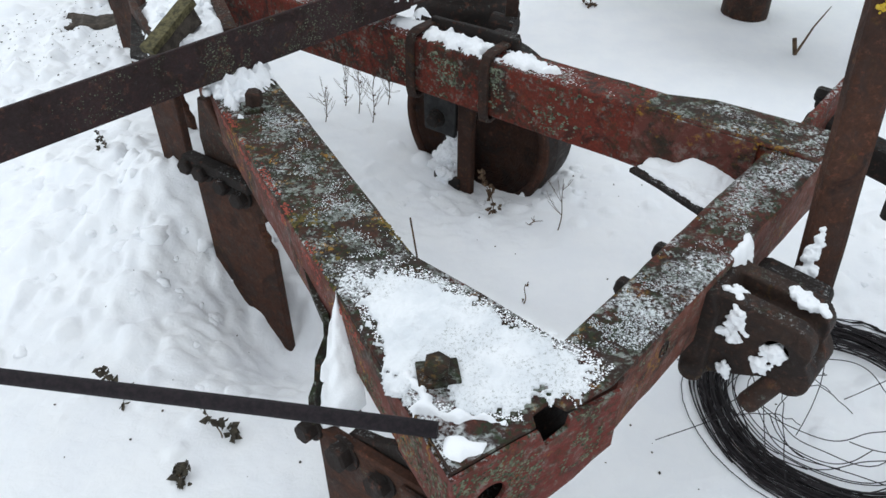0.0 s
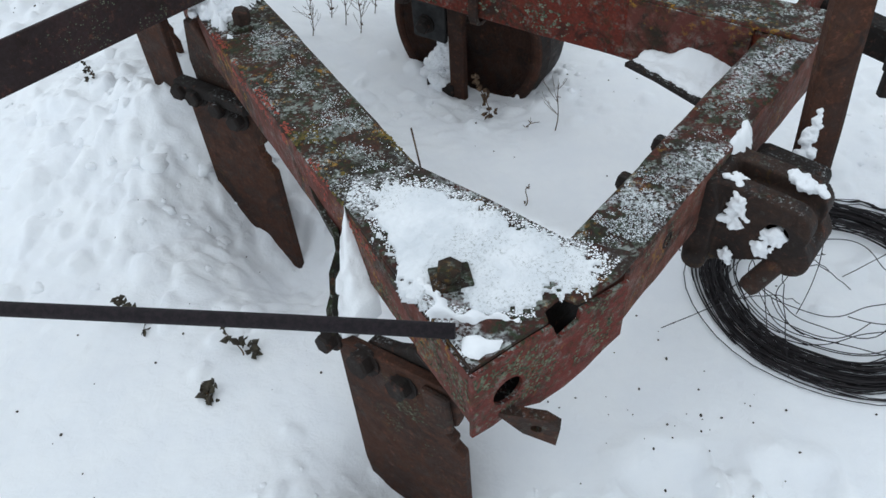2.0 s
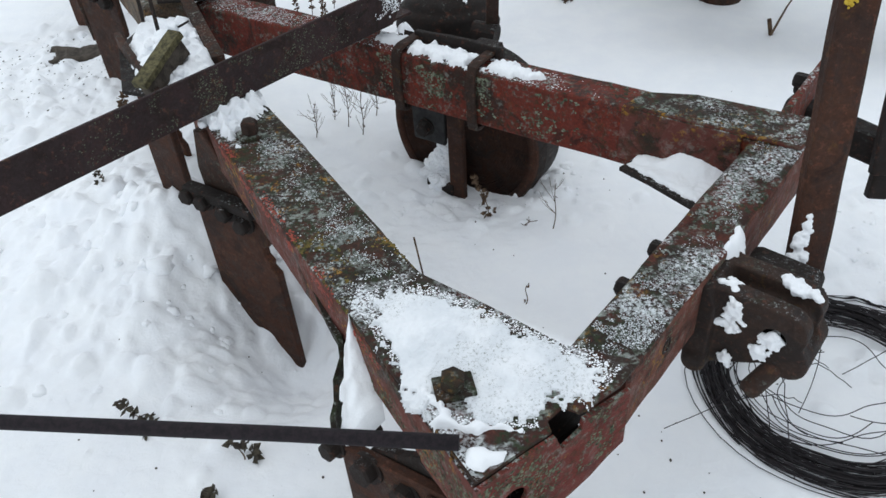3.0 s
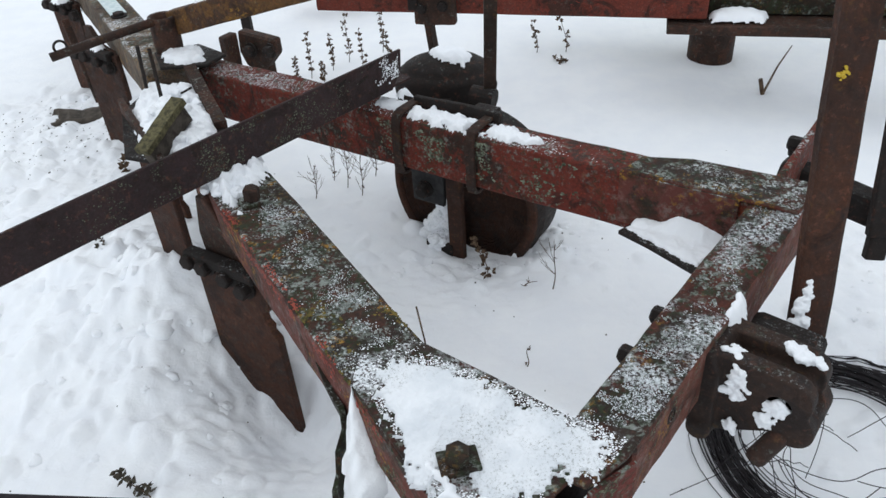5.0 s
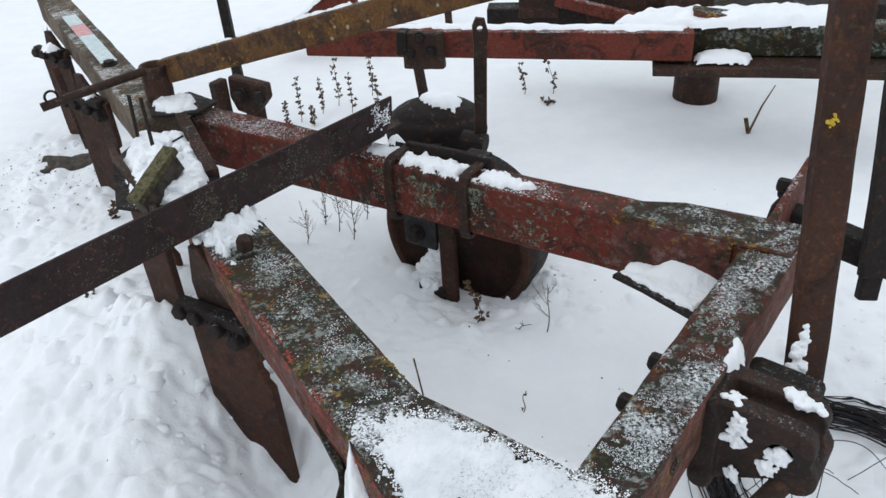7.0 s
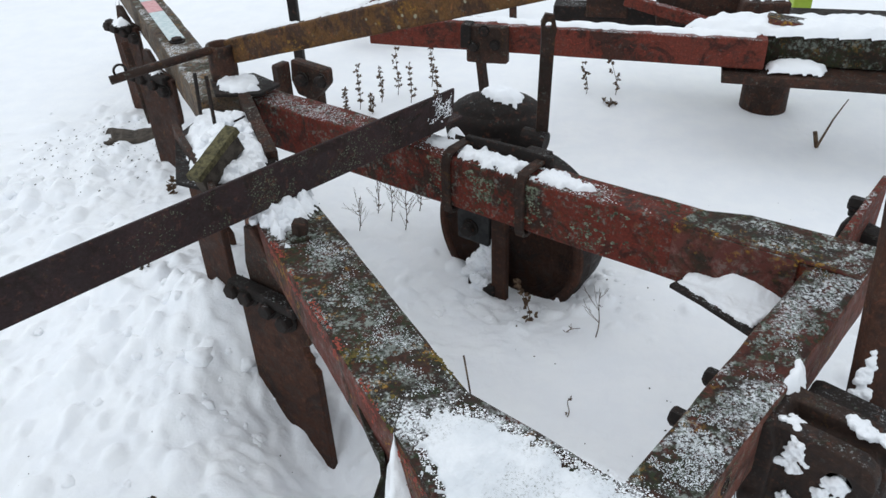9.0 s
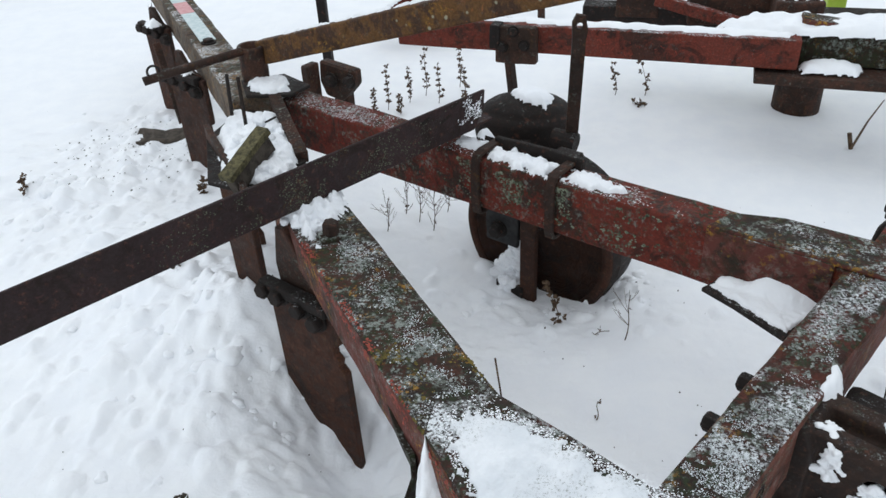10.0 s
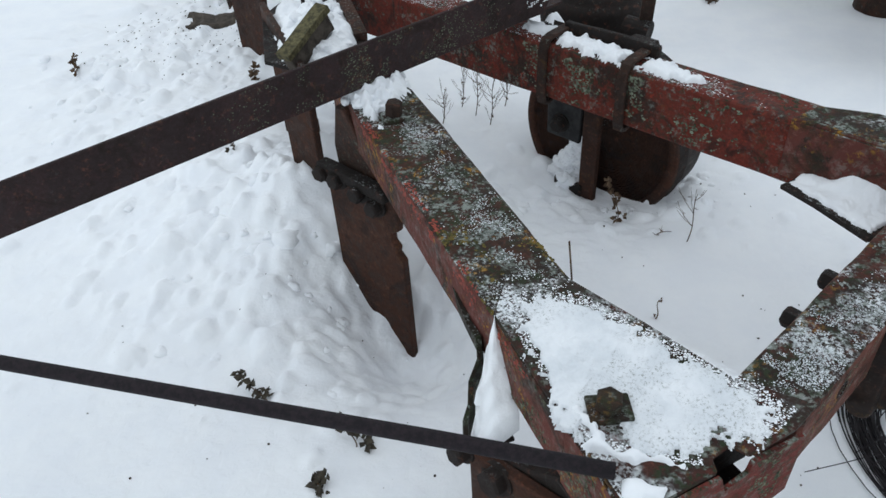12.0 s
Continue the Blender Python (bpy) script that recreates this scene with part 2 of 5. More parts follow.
def bolt(parent, at, way, size=0.041, length=0.024, washer=True, mat=None, name="bolt"):
    """A hexagon bolt head standing on a surface at 'at', pointing along 'way'."""
    z = Vector(way).normalized()
    m = Matrix.Translation(at) @ z.to_track_quat("Z", "Y").to_matrix().to_4x4()
    bm = bmesh.new()
    r = size / 2 / math.cos(math.pi / 6)
    turned(bm, m, [(r, 0.003), (r, length * 0.85), (r * 0.8, length), (0, length)], 6)
    if washer:
        turned(bm, m, [(size * 0.75, -0.002), (size * 0.75, 0.0035), (0, 0.0035)], 20)
    return part(name, bm, mat or DARK, parent)


def snow_cap(name, label, inside, x0, x1, y0, y1, base, height, step=0.006, rough=0.5, seed=0.0, lump=30.0, category="snow", mat=None):
    """Snow lying on a surface: inside(x, y) gives the distance in metres to the patch's edge, base(x, y) the surface."""
    nx, ny = int((x1 - x0) / step) + 1, int((y1 - y0) / step) + 1
    hs = {}
    for i in range(nx):
        for j in range(ny):
            x, y = x0 + i * step, y0 + j * step
            p = Vector((x, y, seed))
            d = inside(x, y) + rough * (0.012 * noise.noise(p * 40) + 0.009 * noise.noise(p * 110) + 0.006 * noise.noise(p * 260))
            if d > 0:
                k = min(1.0, d / max(0.016, height * 0.9))
                hs[i, j] = (x, y, height * (k * (2 - k)) * (0.75 + 0.5 * noise.noise(p * lump) + 0.25 * noise.noise(p * lump * 3) + 0.15 * noise.noise(p * lump * 8)))
    bm = bmesh.new()
    vs = {}
    for (i, j), (x, y, h) in hs.items():
        edge = not all((i + a, j + b) in hs for a in (-1, 0, 1) for b in (-1, 0, 1))
        vs[i, j] = bm.verts.new((x, y, base(x, y) + (-0.004 if edge else max(0.002, h))))
    for (i, j) in hs:
        q = [(i, j), (i + 1, j), (i + 1, j + 1), (i, j + 1)]
        if all(c in vs for c in q):
            bm.faces.new([vs[c] for c in q])
    for v in [v for v in bm.verts if not v.link_faces]:
        bm.verts.remove(v)
    if height > 0.011:
        for _ in range(2):
            bmesh.ops.smooth_vert(bm, verts=bm.verts, factor=0.5, use_axis_x=True, use_axis_y=True, use_axis_z=True)
    return tagged(part(name, bm, mat or CLEAN_SNOW, None, "", True), label, category, "", "stuff")


def poly_distance(pts):
    """The signed distance into a polygon."""
    P = [Vector(p) for p in pts]

    def f(x, y):
        q, best, inside = Vector((x, y)), 1e9, False
        for a, b in zip(P, P[1:] + P[:1]):
            ab = b - a
            s = max(0.0, min(1.0, (q - a).dot(ab) / ab.dot(ab)))
            best = min(best, (q - a - s * ab).length)
            if (a.y > y) != (b.y > y) and x < a.x + (y - a.y) / (b.y - a.y) * (b.x - a.x):
                inside = not inside
        return best if inside else -best
    return f


# ---- the ground: one sheet of snow ----
def dent(x, y, cx, cy, r, d):
    q = ((x - cx) ** 2 + (y - cy) ** 2) / (r * r)
    return d * math.exp(-q)


def print_dent(x, y, cx, cy, turn, d):
    """A boot print."""
    c, s = math.cos(turn), math.sin(turn)
    u, v = (x - cx) * c + (y - cy) * s, -(x - cx) * s + (y - cy) * c
    q = (u / 0.145) ** 4 + (v / (0.052 + 0.012 * u / 0.145)) ** 4
    return d * math.exp(-q) + 0.25 * abs(d) * math.exp(-((math.sqrt(max(q, 0)) - 1.7) ** 2) * 3)


CLODS = {}
clod_rng = random.Random(12)


def strew(cx, cy, sx, sy, count, small, large):
    for _ in range(count):
        x, y = clod_rng.gauss(cx, sx), clod_rng.gauss(cy, sy)
        r = small + (large - small) * clod_rng.random() ** 2
        c = (x, y, r, r * clod_rng.uniform(0.35, 0.75), clod_rng.uniform(0.7, 1.4))
        for i in range(int(math.floor((x - 1.5 * r) * 8)), int(math.floor((x + 1.5 * r) * 8)) + 1):
            for j in range(int(math.floor((y - 1.5 * r) * 8)), int(math.floor((y + 1.5 * r) * 8)) + 1):
                CLODS.setdefault((i, j), []).append(c)


strew(-0.70, 1.80, 0.28, 0.32, 150, 0.012, 0.05)
strew(-1.50, 2.70, 0.30, 0.35, 240, 0.010, 0.045)
strew(0.05, 0.80, 0.13, 0.07, 110, 0.008, 0.026)
strew(0.72, 0.74, 0.14, 0.07, 200, 0.008, 0.035)
strew(1.25, 1.60, 0.20, 0.35, 150, 0.012, 0.05)
strew(0.22, 2.10, 0.22, 0.10, 90, 0.010, 0.035)
strew(-0.25, 1.48, 0.12, 0.12, 60, 0.010, 0.035)
strew(-0.50, 1.58, 0.12, 0.14, 45, 0.012, 0.05)
strew(-0.35, 1.35, 0.10, 0.10, 60, 0.008, 0.03)
strew(-0.70, 1.75, 0.30, 0.30, 90, 0.008, 0.03)


def clods(x, y):
    top = 0.0
    for cx, cy, r, h, squash in CLODS.get((int(math.floor(x * 8)), int(math.floor(y * 8))), ()):
        q = ((x - cx) ** 2 * squash + (y - cy) ** 2 / squash) / (r * r)
        if q < 1:
            top = max(top, h * (1 - q) ** 0.7) if top == 0 else max(top, h * (1 - q) ** 0.7) + 0.15 * min(top, h * (1 - q))
    return top


def crumbs(p):
    """Loose crumbled snow: rounded lumps upon lumps."""
    z, a = 0.0, 0.040
    for k, f in enumerate((6.0, 12.5, 26.0, 52.0)):
        n = noise.noise(p * f + Vector((4.1 * k, 1.7 * k, 0)))
        z += a * (0.55 * abs(n) + 0.55 * n)
        a *= 0.62
    return z


def ground_z(x, y):
    p = Vector((x, y, 0.0))
    near = 1.0 / (1.0 + (max(0.0, math.hypot(x, y - 1.6) - 3.5) / 4.0) ** 2)
    z = 0.085 + 0.02 * max(0.0, min(2.5, y - 2.2))
    z += 0.03 * noise.noise(p * 1.1) + 0.05 * (1 - near) * noise.noise(p * 0.25)
    z += dent(x, y, -0.75, 1.95, 0.38, 0.09) + dent(x, y, -0.57, 1.78, 0.13, 0.10) + dent(x, y, -0.62, 1.72, 0.26, 0.06)
    z += dent(x, y, -0.20, 1.48, 0.17, -0.205) + dent(x, y, 0.22, 0.84, 0.16, -0.10)
    z += dent(x, y, 0.16, 2.12, 0.22, -0.05) + dent(x, y, -0.36, 1.61, 0.12, -0.085) + dent(x, y, 0.07, 0.93, 0.13, -0.11)
    rough = dent(x, y, -0.65, 1.85, 0.50, 1.0) + 0.7 * dent(x, y, -1.5, 2.8, 0.6, 1.0) + 0.45 * dent(x, y, 0.02, 0.80, 0.20, 1.0) + 0.4 * dent(x, y, -0.30, 1.52, 0.2, 1.0) + 0.35 * dent(x, y, 0.2, 2.05, 0.25, 1.0) + 0.5 * dent(x, y, 0.72, 0.82, 0.17, 1.0) + 0.4 * dent(x, y, 1.35, 1.35, 0.35, 1.0)
    if rough > 0.01:
        z += 1.25 * min(1.0, rough) * crumbs(p)
    z += near * (0.006 * noise.noise(p * 3) + 0.0016 * noise.noise(p * 30) + 0.0012 * noise.noise(p * 62))
    z += clods(x + 0.012 * noise.noise(p * 22), y + 0.012 * noise.noise(p * 22 + Vector((9, 9, 9))))
    z += print_dent(x + 0.02 * noise.noise(p * 14), y + 0.02 * noise.noise(p * 17), 0.60, 0.78, 1.9, -0.05) + print_dent(x + 0.02 * noise.noise(p * 15), y + 0.02 * noise.noise(p * 13), 0.77, 0.76, 1.5, -0.055)
    return z


def spaced(lo, hi, step, far):
    a = list(np.arange(lo, hi + 1e-6, step))
    g = step
    while a[-1] < far:
        g *= 1.18
        a.append(a[-1] + g)
    g = step
    while a[0] > -far:
        g *= 1.18
        a.insert(0, a[0] - g)
    return a


def build_ground():
    xs, ys = spaced(-1.7, 1.3, 0.0082, 900), spaced(0.6, 3.2, 0.0082, 900)
    verts = [(x, y, ground_z(x, y)) for y in ys for x in xs]
    n = len(xs)
    faces = [(j * n + i, j * n + i + 1, (j + 1) * n + i + 1, (j + 1) * n + i) for j in range(len(ys) - 1) for i in range(n - 1)]
    me = bpy.data.meshes.new("ground")
    me.from_pydata(verts, [], faces)
    me.materials.append(SNOW)
    me.polygons.foreach_set("use_smooth", [True] * len(me.polygons))
    tagged(new("ground", me), "white trodden snow with lumps and pits", "snow", "", "structure")


build_ground()

# loose clods of snow lying on the mound, by the prints and round the wheel
def build_clods():
    rg = random.Random(31)
    ball = bmesh.new()
    bmesh.ops.create_icosphere(ball, subdivisions=2, radius=1.0)
    shape = [v.co.copy() for v in ball.verts]
    tris = [tuple(v.index for v in f.verts) for f in ball.faces]
    ball.free()
    verts, faces = [], []
    for cx, cy, sx, sy, count, small, large in (
            (-0.72, 1.84, 0.24, 0.26, 34, 0.012, 0.040), (-0.55, 1.66, 0.09, 0.13, 14, 0.012, 0.036), (-0.42, 1.42, 0.12, 0.10, 12, 0.005, 0.016),
            (-1.45, 2.72, 0.26, 0.30, 60, 0.008, 0.030), (0.70, 0.76, 0.13, 0.05, 90, 0.003, 0.014), (0.16, 2.06, 0.13, 0.04, 26, 0.005, 0.018), (0.40, 2.14, 0.05, 0.05, 40, 0.006, 0.024),
            (1.25, 1.65, 0.14, 0.20, 60, 0.005, 0.020), (0.05, 0.82, 0.10, 0.05, 40, 0.003, 0.012)):
        for _ in range(count):
            x, y = rg.gauss(cx, sx), rg.gauss(cy, sy)
            size = small + (large - small) * rg.random() ** 2.5
            at, seed = Vector((x, y, ground_z(x, y) - 0.5 * size)), Vector((rg.uniform(0, 90), rg.uniform(0, 90), 0))
            first = len(verts)
            for c in shape:
                k = size * (1 + 0.6 * noise.noise(c * 1.2 + seed) + 0.25 * noise.noise(c * 3.0 + seed))
                verts.append((at.x + c.x * k, at.y + c.y * k, at.z + 0.8 * c.z * k))
            faces += [(a + first, b + first, d + first) for a, b, d in tris]
    me = bpy.data.meshes.new("snow_clod")
    me.from_pydata(verts, [], faces)
    me.materials.append(CLEAN_SNOW)
    me.polygons.foreach_set("use_smooth", [True] * len(me.polygons))
    tagged(new("snow_clod", me), "loose crumbled clods of snow lying on the mound", "snow", "", "stuff")


build_clods()

# ---- the plough ----
TOP = 0.57
A0, A1 = V(0.234, 0.764, TOP), V(-0.385, 1.682, TOP)      # outer edge of the slanting beam, nose to far end
AX = (A1 - A0).normalized()
AN = V(AX.y, -AX.x, 0)                                     # from that edge across the beam
MX = V(0.868, -0.497, 0)                                   # along the long beam and the legs
MN = V(0.497, 0.868, 0)
M0 = V(-0.60, 2.340, TOP)
RX = V(0.578, 0.816, 0)                                    # along the cross beam
RN = V(0.816, -0.578, 0)
R0 = V(0.363, 1.003, TOP)
UP = V(0, 0, 1)


def upright(p, x):
    """A frame at p with x level along x, y up, and z towards the viewer's side."""
    x = Vector(x).normalized()
    return Matrix.Translation(p) @ Matrix((x, UP, x.cross(UP))).transposed().to_4x4()


plough = thing("plough", "old rusty red plough of welded box beams standing in snow", "plough", (0.2, 1.2, 0))


def add_box(name, mat, m, x0, x1, y0, y1, z0, z1, bevel=0.004, cuts=0, wear=0.0, parent=plough, label=""):
    bm = bmesh.new()
    box(bm, m, x0, x1, y0, y1, z0, z1, bevel, cuts, wear)
    return part(name, bm, mat, parent, label)


def add_plate(name, mat, m, pts, z0, z1, bevel=0.0015, parent=plough, label=""):
    bm = bmesh.new()
    prism(bm, m, pts, z0, z1, bevel)
    return part(name, bm, mat, parent, label)


def flat(pts):
    return [(p[0], p[1]) for p in pts]


mA = axes(A0, A1)
mR = axes(R0 - RX * 0.03, R0 + RX)
mM = axes(M0, M0 + MX)
LA = (A1 - A0).length
slanting = add_box("slanting_beam", MAROON, mA, 0.14, LA + 0.10, -0.147, 0, -0.108, 0, 0.007, 40, 0.003, label="red-brown box beam with lichen and frost on top")
cross = add_box("cross_beam", FROSTED, mR, 0.035, 0.80, -0.100, 0, -0.125, -0.001, 0.008, 30, 0.003, label="red-brown box beam with frosted lichen")
long_beam = add_box("long_beam", RED, mM, -0.02, 1.66, 0, 0.10, -0.140, -0.002, 0.007, 50, 0.003, label="red box beam with flaking paint")

# the nose: a plate over the joint, a side cheek and a front folded down, with a round hole
nose_front = V(0.430, 0.925, TOP)
NX = (nose_front - A0).normalized()
pts = [A0 + NX * 0.004, A0 + NX * 0.128, A0 + NX * 0.136 + V(-0.011, 0.014, 0), A0 + NX * 0.168 + V(-0.014, 0.017, 0), A0 + NX * 0.178, nose_front,
       R0 + RN * 0.100 + RX * 0.03, R0 - RX * 0.005, V(0.25, 1.082, 0), V(0.142, 1.156, 0), V(0.128, 1.160, 0), A0 + AX * 0.42 + AN * 0.05, A0 + AX * 0.36 + AN * 0.002]
add_plate("nose_plate", NOSE, Matrix.Identity(4), flat(pts), TOP, TOP + 0.008, 0.002, label="plate over the nose with lichen")
add_box("nose_cheek", MAROON, mA, 0.0, 0.145, -0.010, 0, -0.116, -0.001, 0.003, 8, 0.002)
mf = upright(A0, NX)
L = (nose_front - A0).length


def holed(name, mat, m, outline, cx, cy, r, z0, z1, parent, label=""):
    """A plate with a round hole."""
    k = min(range(len(outline)), key=lambda q: (outline[q][0] - cx) ** 2 + (outline[q][1] - cy) ** 2)
    ring = outline[k:] + outline[:k + 1]
    a0 = math.atan2(outline[k][1] - cy, outline[k][0] - cx)
    hole = [(cx + r * math.cos(a0 - 2 * math.pi * j / 22), cy + r * math.sin(a0 - 2 * math.pi * j / 22)) for j in range(23)]
    bm = bmesh.new()
    rows = []
    for z in (z0, z1):
        o = [bm.verts.new(m @ Vector((x, y, z))) for x, y in outline]
        h = [bm.verts.new(m @ Vector((x, y, z))) for x, y in hole[:-1]]
        es = [bm.edges.new((a, b)) for loop in (o, h) for a, b in zip(loop, loop[1:] + loop[:1])]
        bmesh.ops.triangle_fill(bm, use_beauty=True, edges=es)
        rows.append((o, h))
    for lo, hi in zip(rows[0], rows[1]):
        n = len(lo)
        for j in range(n):
            bm.faces.new((lo[j], lo[(j + 1) % n], hi[(j + 1) % n], hi[j]))
    return part(name, bm, mat, parent, label)


front = [(-0.004, -0.128), (0.03, -0.132), (0.07, -0.128), (0.115, -0.155), (0.16, -0.156), (0.20, -0.146), (0.235, -0.128), (L + 0.012, -0.118), (L + 0.012, -0.004), (0.178, 0.001), (0.175, -0.018), (0.140, -0.030), (0.128, 0.004), (0.08, 0.006), (-0.002, 0.004)]
holed("nose_front", NOSE_RED, mf, front, 0.056, -0.072, 0.0245, 0.002, 0.008, plough, "red nose plate with a round hole and a notch")
# dark block and floor, added so the hollow behind the hole stays in shade
add_box("nose_shade_back", DARK, mf, 0.020, 0.255, -0.116, -0.014, -0.110, -0.052, 0.003)
add_box("nose_shade_floor", DARK, mf, 0.012, 0.235, -0.122, -0.116, -0.150, -0.006, 0.002)
holed("tow_tab", STEEL, upright((0.284, 0.789, 0), V(0.80, -0.12, 0)), [(-0.02, 0.460), (0.050, 0.460), (0.070, 0.445), (0.066, 0.402), (0.02, 0.420)], 0.038, 0.436, 0.008, -0.008, 0.008, plough)

# bolts through the beam, on square washers
for p, turn in ((V(-0.250, 1.600, TOP + 0.004), 0.5), (V(0.203, 0.912, TOP + 0.012), 0.25)):
    m = Matrix.Translation(p) @ Matrix.Rotation(turn, 4, "Z")
    w = add_box("square_washer", MOSSY, m, -0.026, 0.030, -0.020, 0.022, -0.006, 0.006, 0.002)
    bolt(w, p + V(0, 0, 0.005), (0.05, 0, 1), 0.031, 0.024 if p.y < 1 else 0.032, False, MOSSY if p.y < 1 else IRON)

# bolts on the cross beam's inner side, a small hole on its outer side
for q in (0.215, 0.335):
    p = R0 + RX * q - RN * 0.001 + V(0, 0, -0.055)
    b = bolt(plough, p, -RN, 0.030, 0.030, False)
bm = bmesh.new()
turned(bm, Matrix.Translation(R0 + RX * 0.125 + RN * 0.0985 + V(0, 0, -0.045)) @ RN.to_track_quat("Z", "Y").to_matrix().to_4x4(), [(0.0145, -0.01), (0.0145, 0.002), (0.0105, 0.003), (0.0105, -0.006), (0, -0.006)], 20)
part("bolt_hole", bm, DARK, plough)

# doubling plate and gusset where the long and the cross beam meet
cn = [M0 + MX * 1.30 - MN * 0.004, M0 + MX * 1.66 - MN * 0.004, M0 + MX * 1.68 + MN * 0.12, M0 + MX * 1.42 + MN * 0.108, M0 + MX * 1.32 + MN * 0.07]
add_plate("doubling_plate", MAROON, Matrix.Identity(4), flat(cn), TOP - 0.001, TOP + 0.010, 0.003, label="lichen-grown plate welded over the joint")
add_box("doubling_cheek", MAROON, mM, 1.30, 1.55, -0.007, 0.0, -0.12, 0.004, 0.003, 6, 0.002)
gus = [(0.522, 1.632), (0.575, 1.575), (0.652, 1.478), (0.70, 1.50), (0.80, 1.60), (0.76, 1.615), (0.60, 1.70)]
add_plate("gusset", DARK, Matrix.Identity(4), gus, 0.452, 0.462, 0.001, label="thin corner gusset plate under snow")
add_box("end_plate", RED, upright((0.868, 1.690, 0.47), V(0.55, 0.835, 0)), -0.09, 0.30, -0.04, 0.098, -0.008, 0.008, 0.003)
bolt(plough, (0.966, 1.855, 0.535), (-0.835, 0.55, 0), 0.030, 0.034)
bolt(plough, (0.985, 1.885, 0.500), (-0.835, 0.55, 0), 0.030, 0.034)
add_box("drawbar_link", DARK, axes(V(0.93, 1.86, 0.47), V(1.22, 1.62, 0.42)), 0, 0.34, -0.03, 0.03, -0.035, 0.035, 0.01, 4, 0.003)

# rear part of the slanting beam, with a worn printed strip lying on it
C0 = V(-0.750, 2.325, TOP)
rear = add_box("rear_beam", TAN, axes(C0, C0 + AX), 0, 1.9, -0.122, 0, -0.12, 0, 0.007, 40, 0.003, label="grey lichen-grown box beam")
for a, b, mat in ((0.62, 1.02, PALE), (1.02, 1.20, PINK), (1.20, 1.38, PALE)):
    add_box("strip", mat, axes(C0 + V(0, 0, 0.003), C0 + AX + V(0, 0, 0.003)), a, b - 0.004, -0.086, -0.030, -0.001, 0.003, 0.001, 3, 0.001, rear, "worn printed paper strip")
bolt(rear, C0 + AX * 0.60 - V(-AN.x, -AN.y, 0) * 0.055 + V(0, 0, 0.002), (0, 0, 1), 0.036, 0.014)

# ---- legs: flat plates bolted below the slanting beam ----
def leg(left, width, z_top, foot, bracket=True, lean=0.0):
    m = upright((left.x, left.y, 0), MX)
    w = width
    pts = [(0.0, z_top), (0.006 + lean, foot + 0.07), (0.03 + lean, foot - 0.08), (w + 0.01 + lean, foot - 0.14), (w + 0.004, 0.235), (w - 0.014, 0.252), (w - 0.010, 0.268), (w - 0.024, 0.280), (w - 0.026, 0.305), (w - 0.004, 0.318), (w, 0.34), (w, z_top + 0.012)]
    plate = add_plate("leg", BROWN, m, pts, -0.010, 0.010, 0.003, label="flat brown rusty plough leg with a pointed foot")
    if bracket:
        add_box("clamp_bar", DARK, m, -0.012, w - 0.02, z_top - 0.005, z_top + 0.022, -0.004, 0.030, 0.006, 4, 0.003, plate)
        bm = bmesh.new()
        prism(bm, m, [(0.02, z_top), (w - 0.02, z_top), (w - 0.01, 0.47), (0.10, 0.50), (0.062, 0.56), (0.035, 0.56), (0.015, 0.46)], -0.03, -0.012, 0.003)
        part("hanger", bm, STEEL, plate)
        for u, dz in ((0.005, -0.002), (0.052, -0.004), (0.118, -0.012), (0.168, -0.028)):
            bolt(plate, m @ Vector((u, z_top + dz, 0.018)), -MN + V(0.1, 0, 0.1), 0.034, 0.026, True)
    return plate


leg(V(-0.434, 1.661, 0), 0.222, 0.400, -0.01)
near_leg = leg(V(0.018, 0.966, 0), 0.228, 0.392, -0.03, False)
m_leg = upright((0.018, 0.966, 0), MX)
add_plate("hanger", DARK, m_leg, [(0.03, 0.36), (0.20, 0.36), (0.215, 0.458), (0.17, 0.445), (0.10, 0.405), (0.05, 0.392)], -0.032, -0.011, 0.004, near_leg)
for u, z, size in ((-0.010, 0.384, 0.030), (0.055, 0.372, 0.040), (0.128, 0.362, 0.036)):
    bolt(near_leg, m_leg @ Vector((u, z, 0.009)), -MN + V(-0.1, 0, 0.15), size, 0.024, True)
add_plate("tab", STEEL, m_leg, [(0.168, 0.395), (0.215, 0.395), (0.222, 0.315), (0.208, 0.300), (0.180, 0.305)], 0.0105, 0.022, 0.003, near_leg)
leg(V(-0.588, 1.818, 0), 0.108, 0.525, 0.05, False)
leg(V(-0.780, 2.200, 0), 0.150, 0.520, 0.05, False)
leg(V(-1.190, 2.810, 0), 0.200, 0.470, 0.06, True)
leg(V(-1.550, 3.350, 0), 0.170, 0.480, 0.06, True)
add_box("stay", STEEL, axes(V(-1.36, 3.13, 0.05), V(-1.42, 3.17, 0.45)), 0, 0.42, -0.015, 0.015, -0.006, 0.006, 0.002)

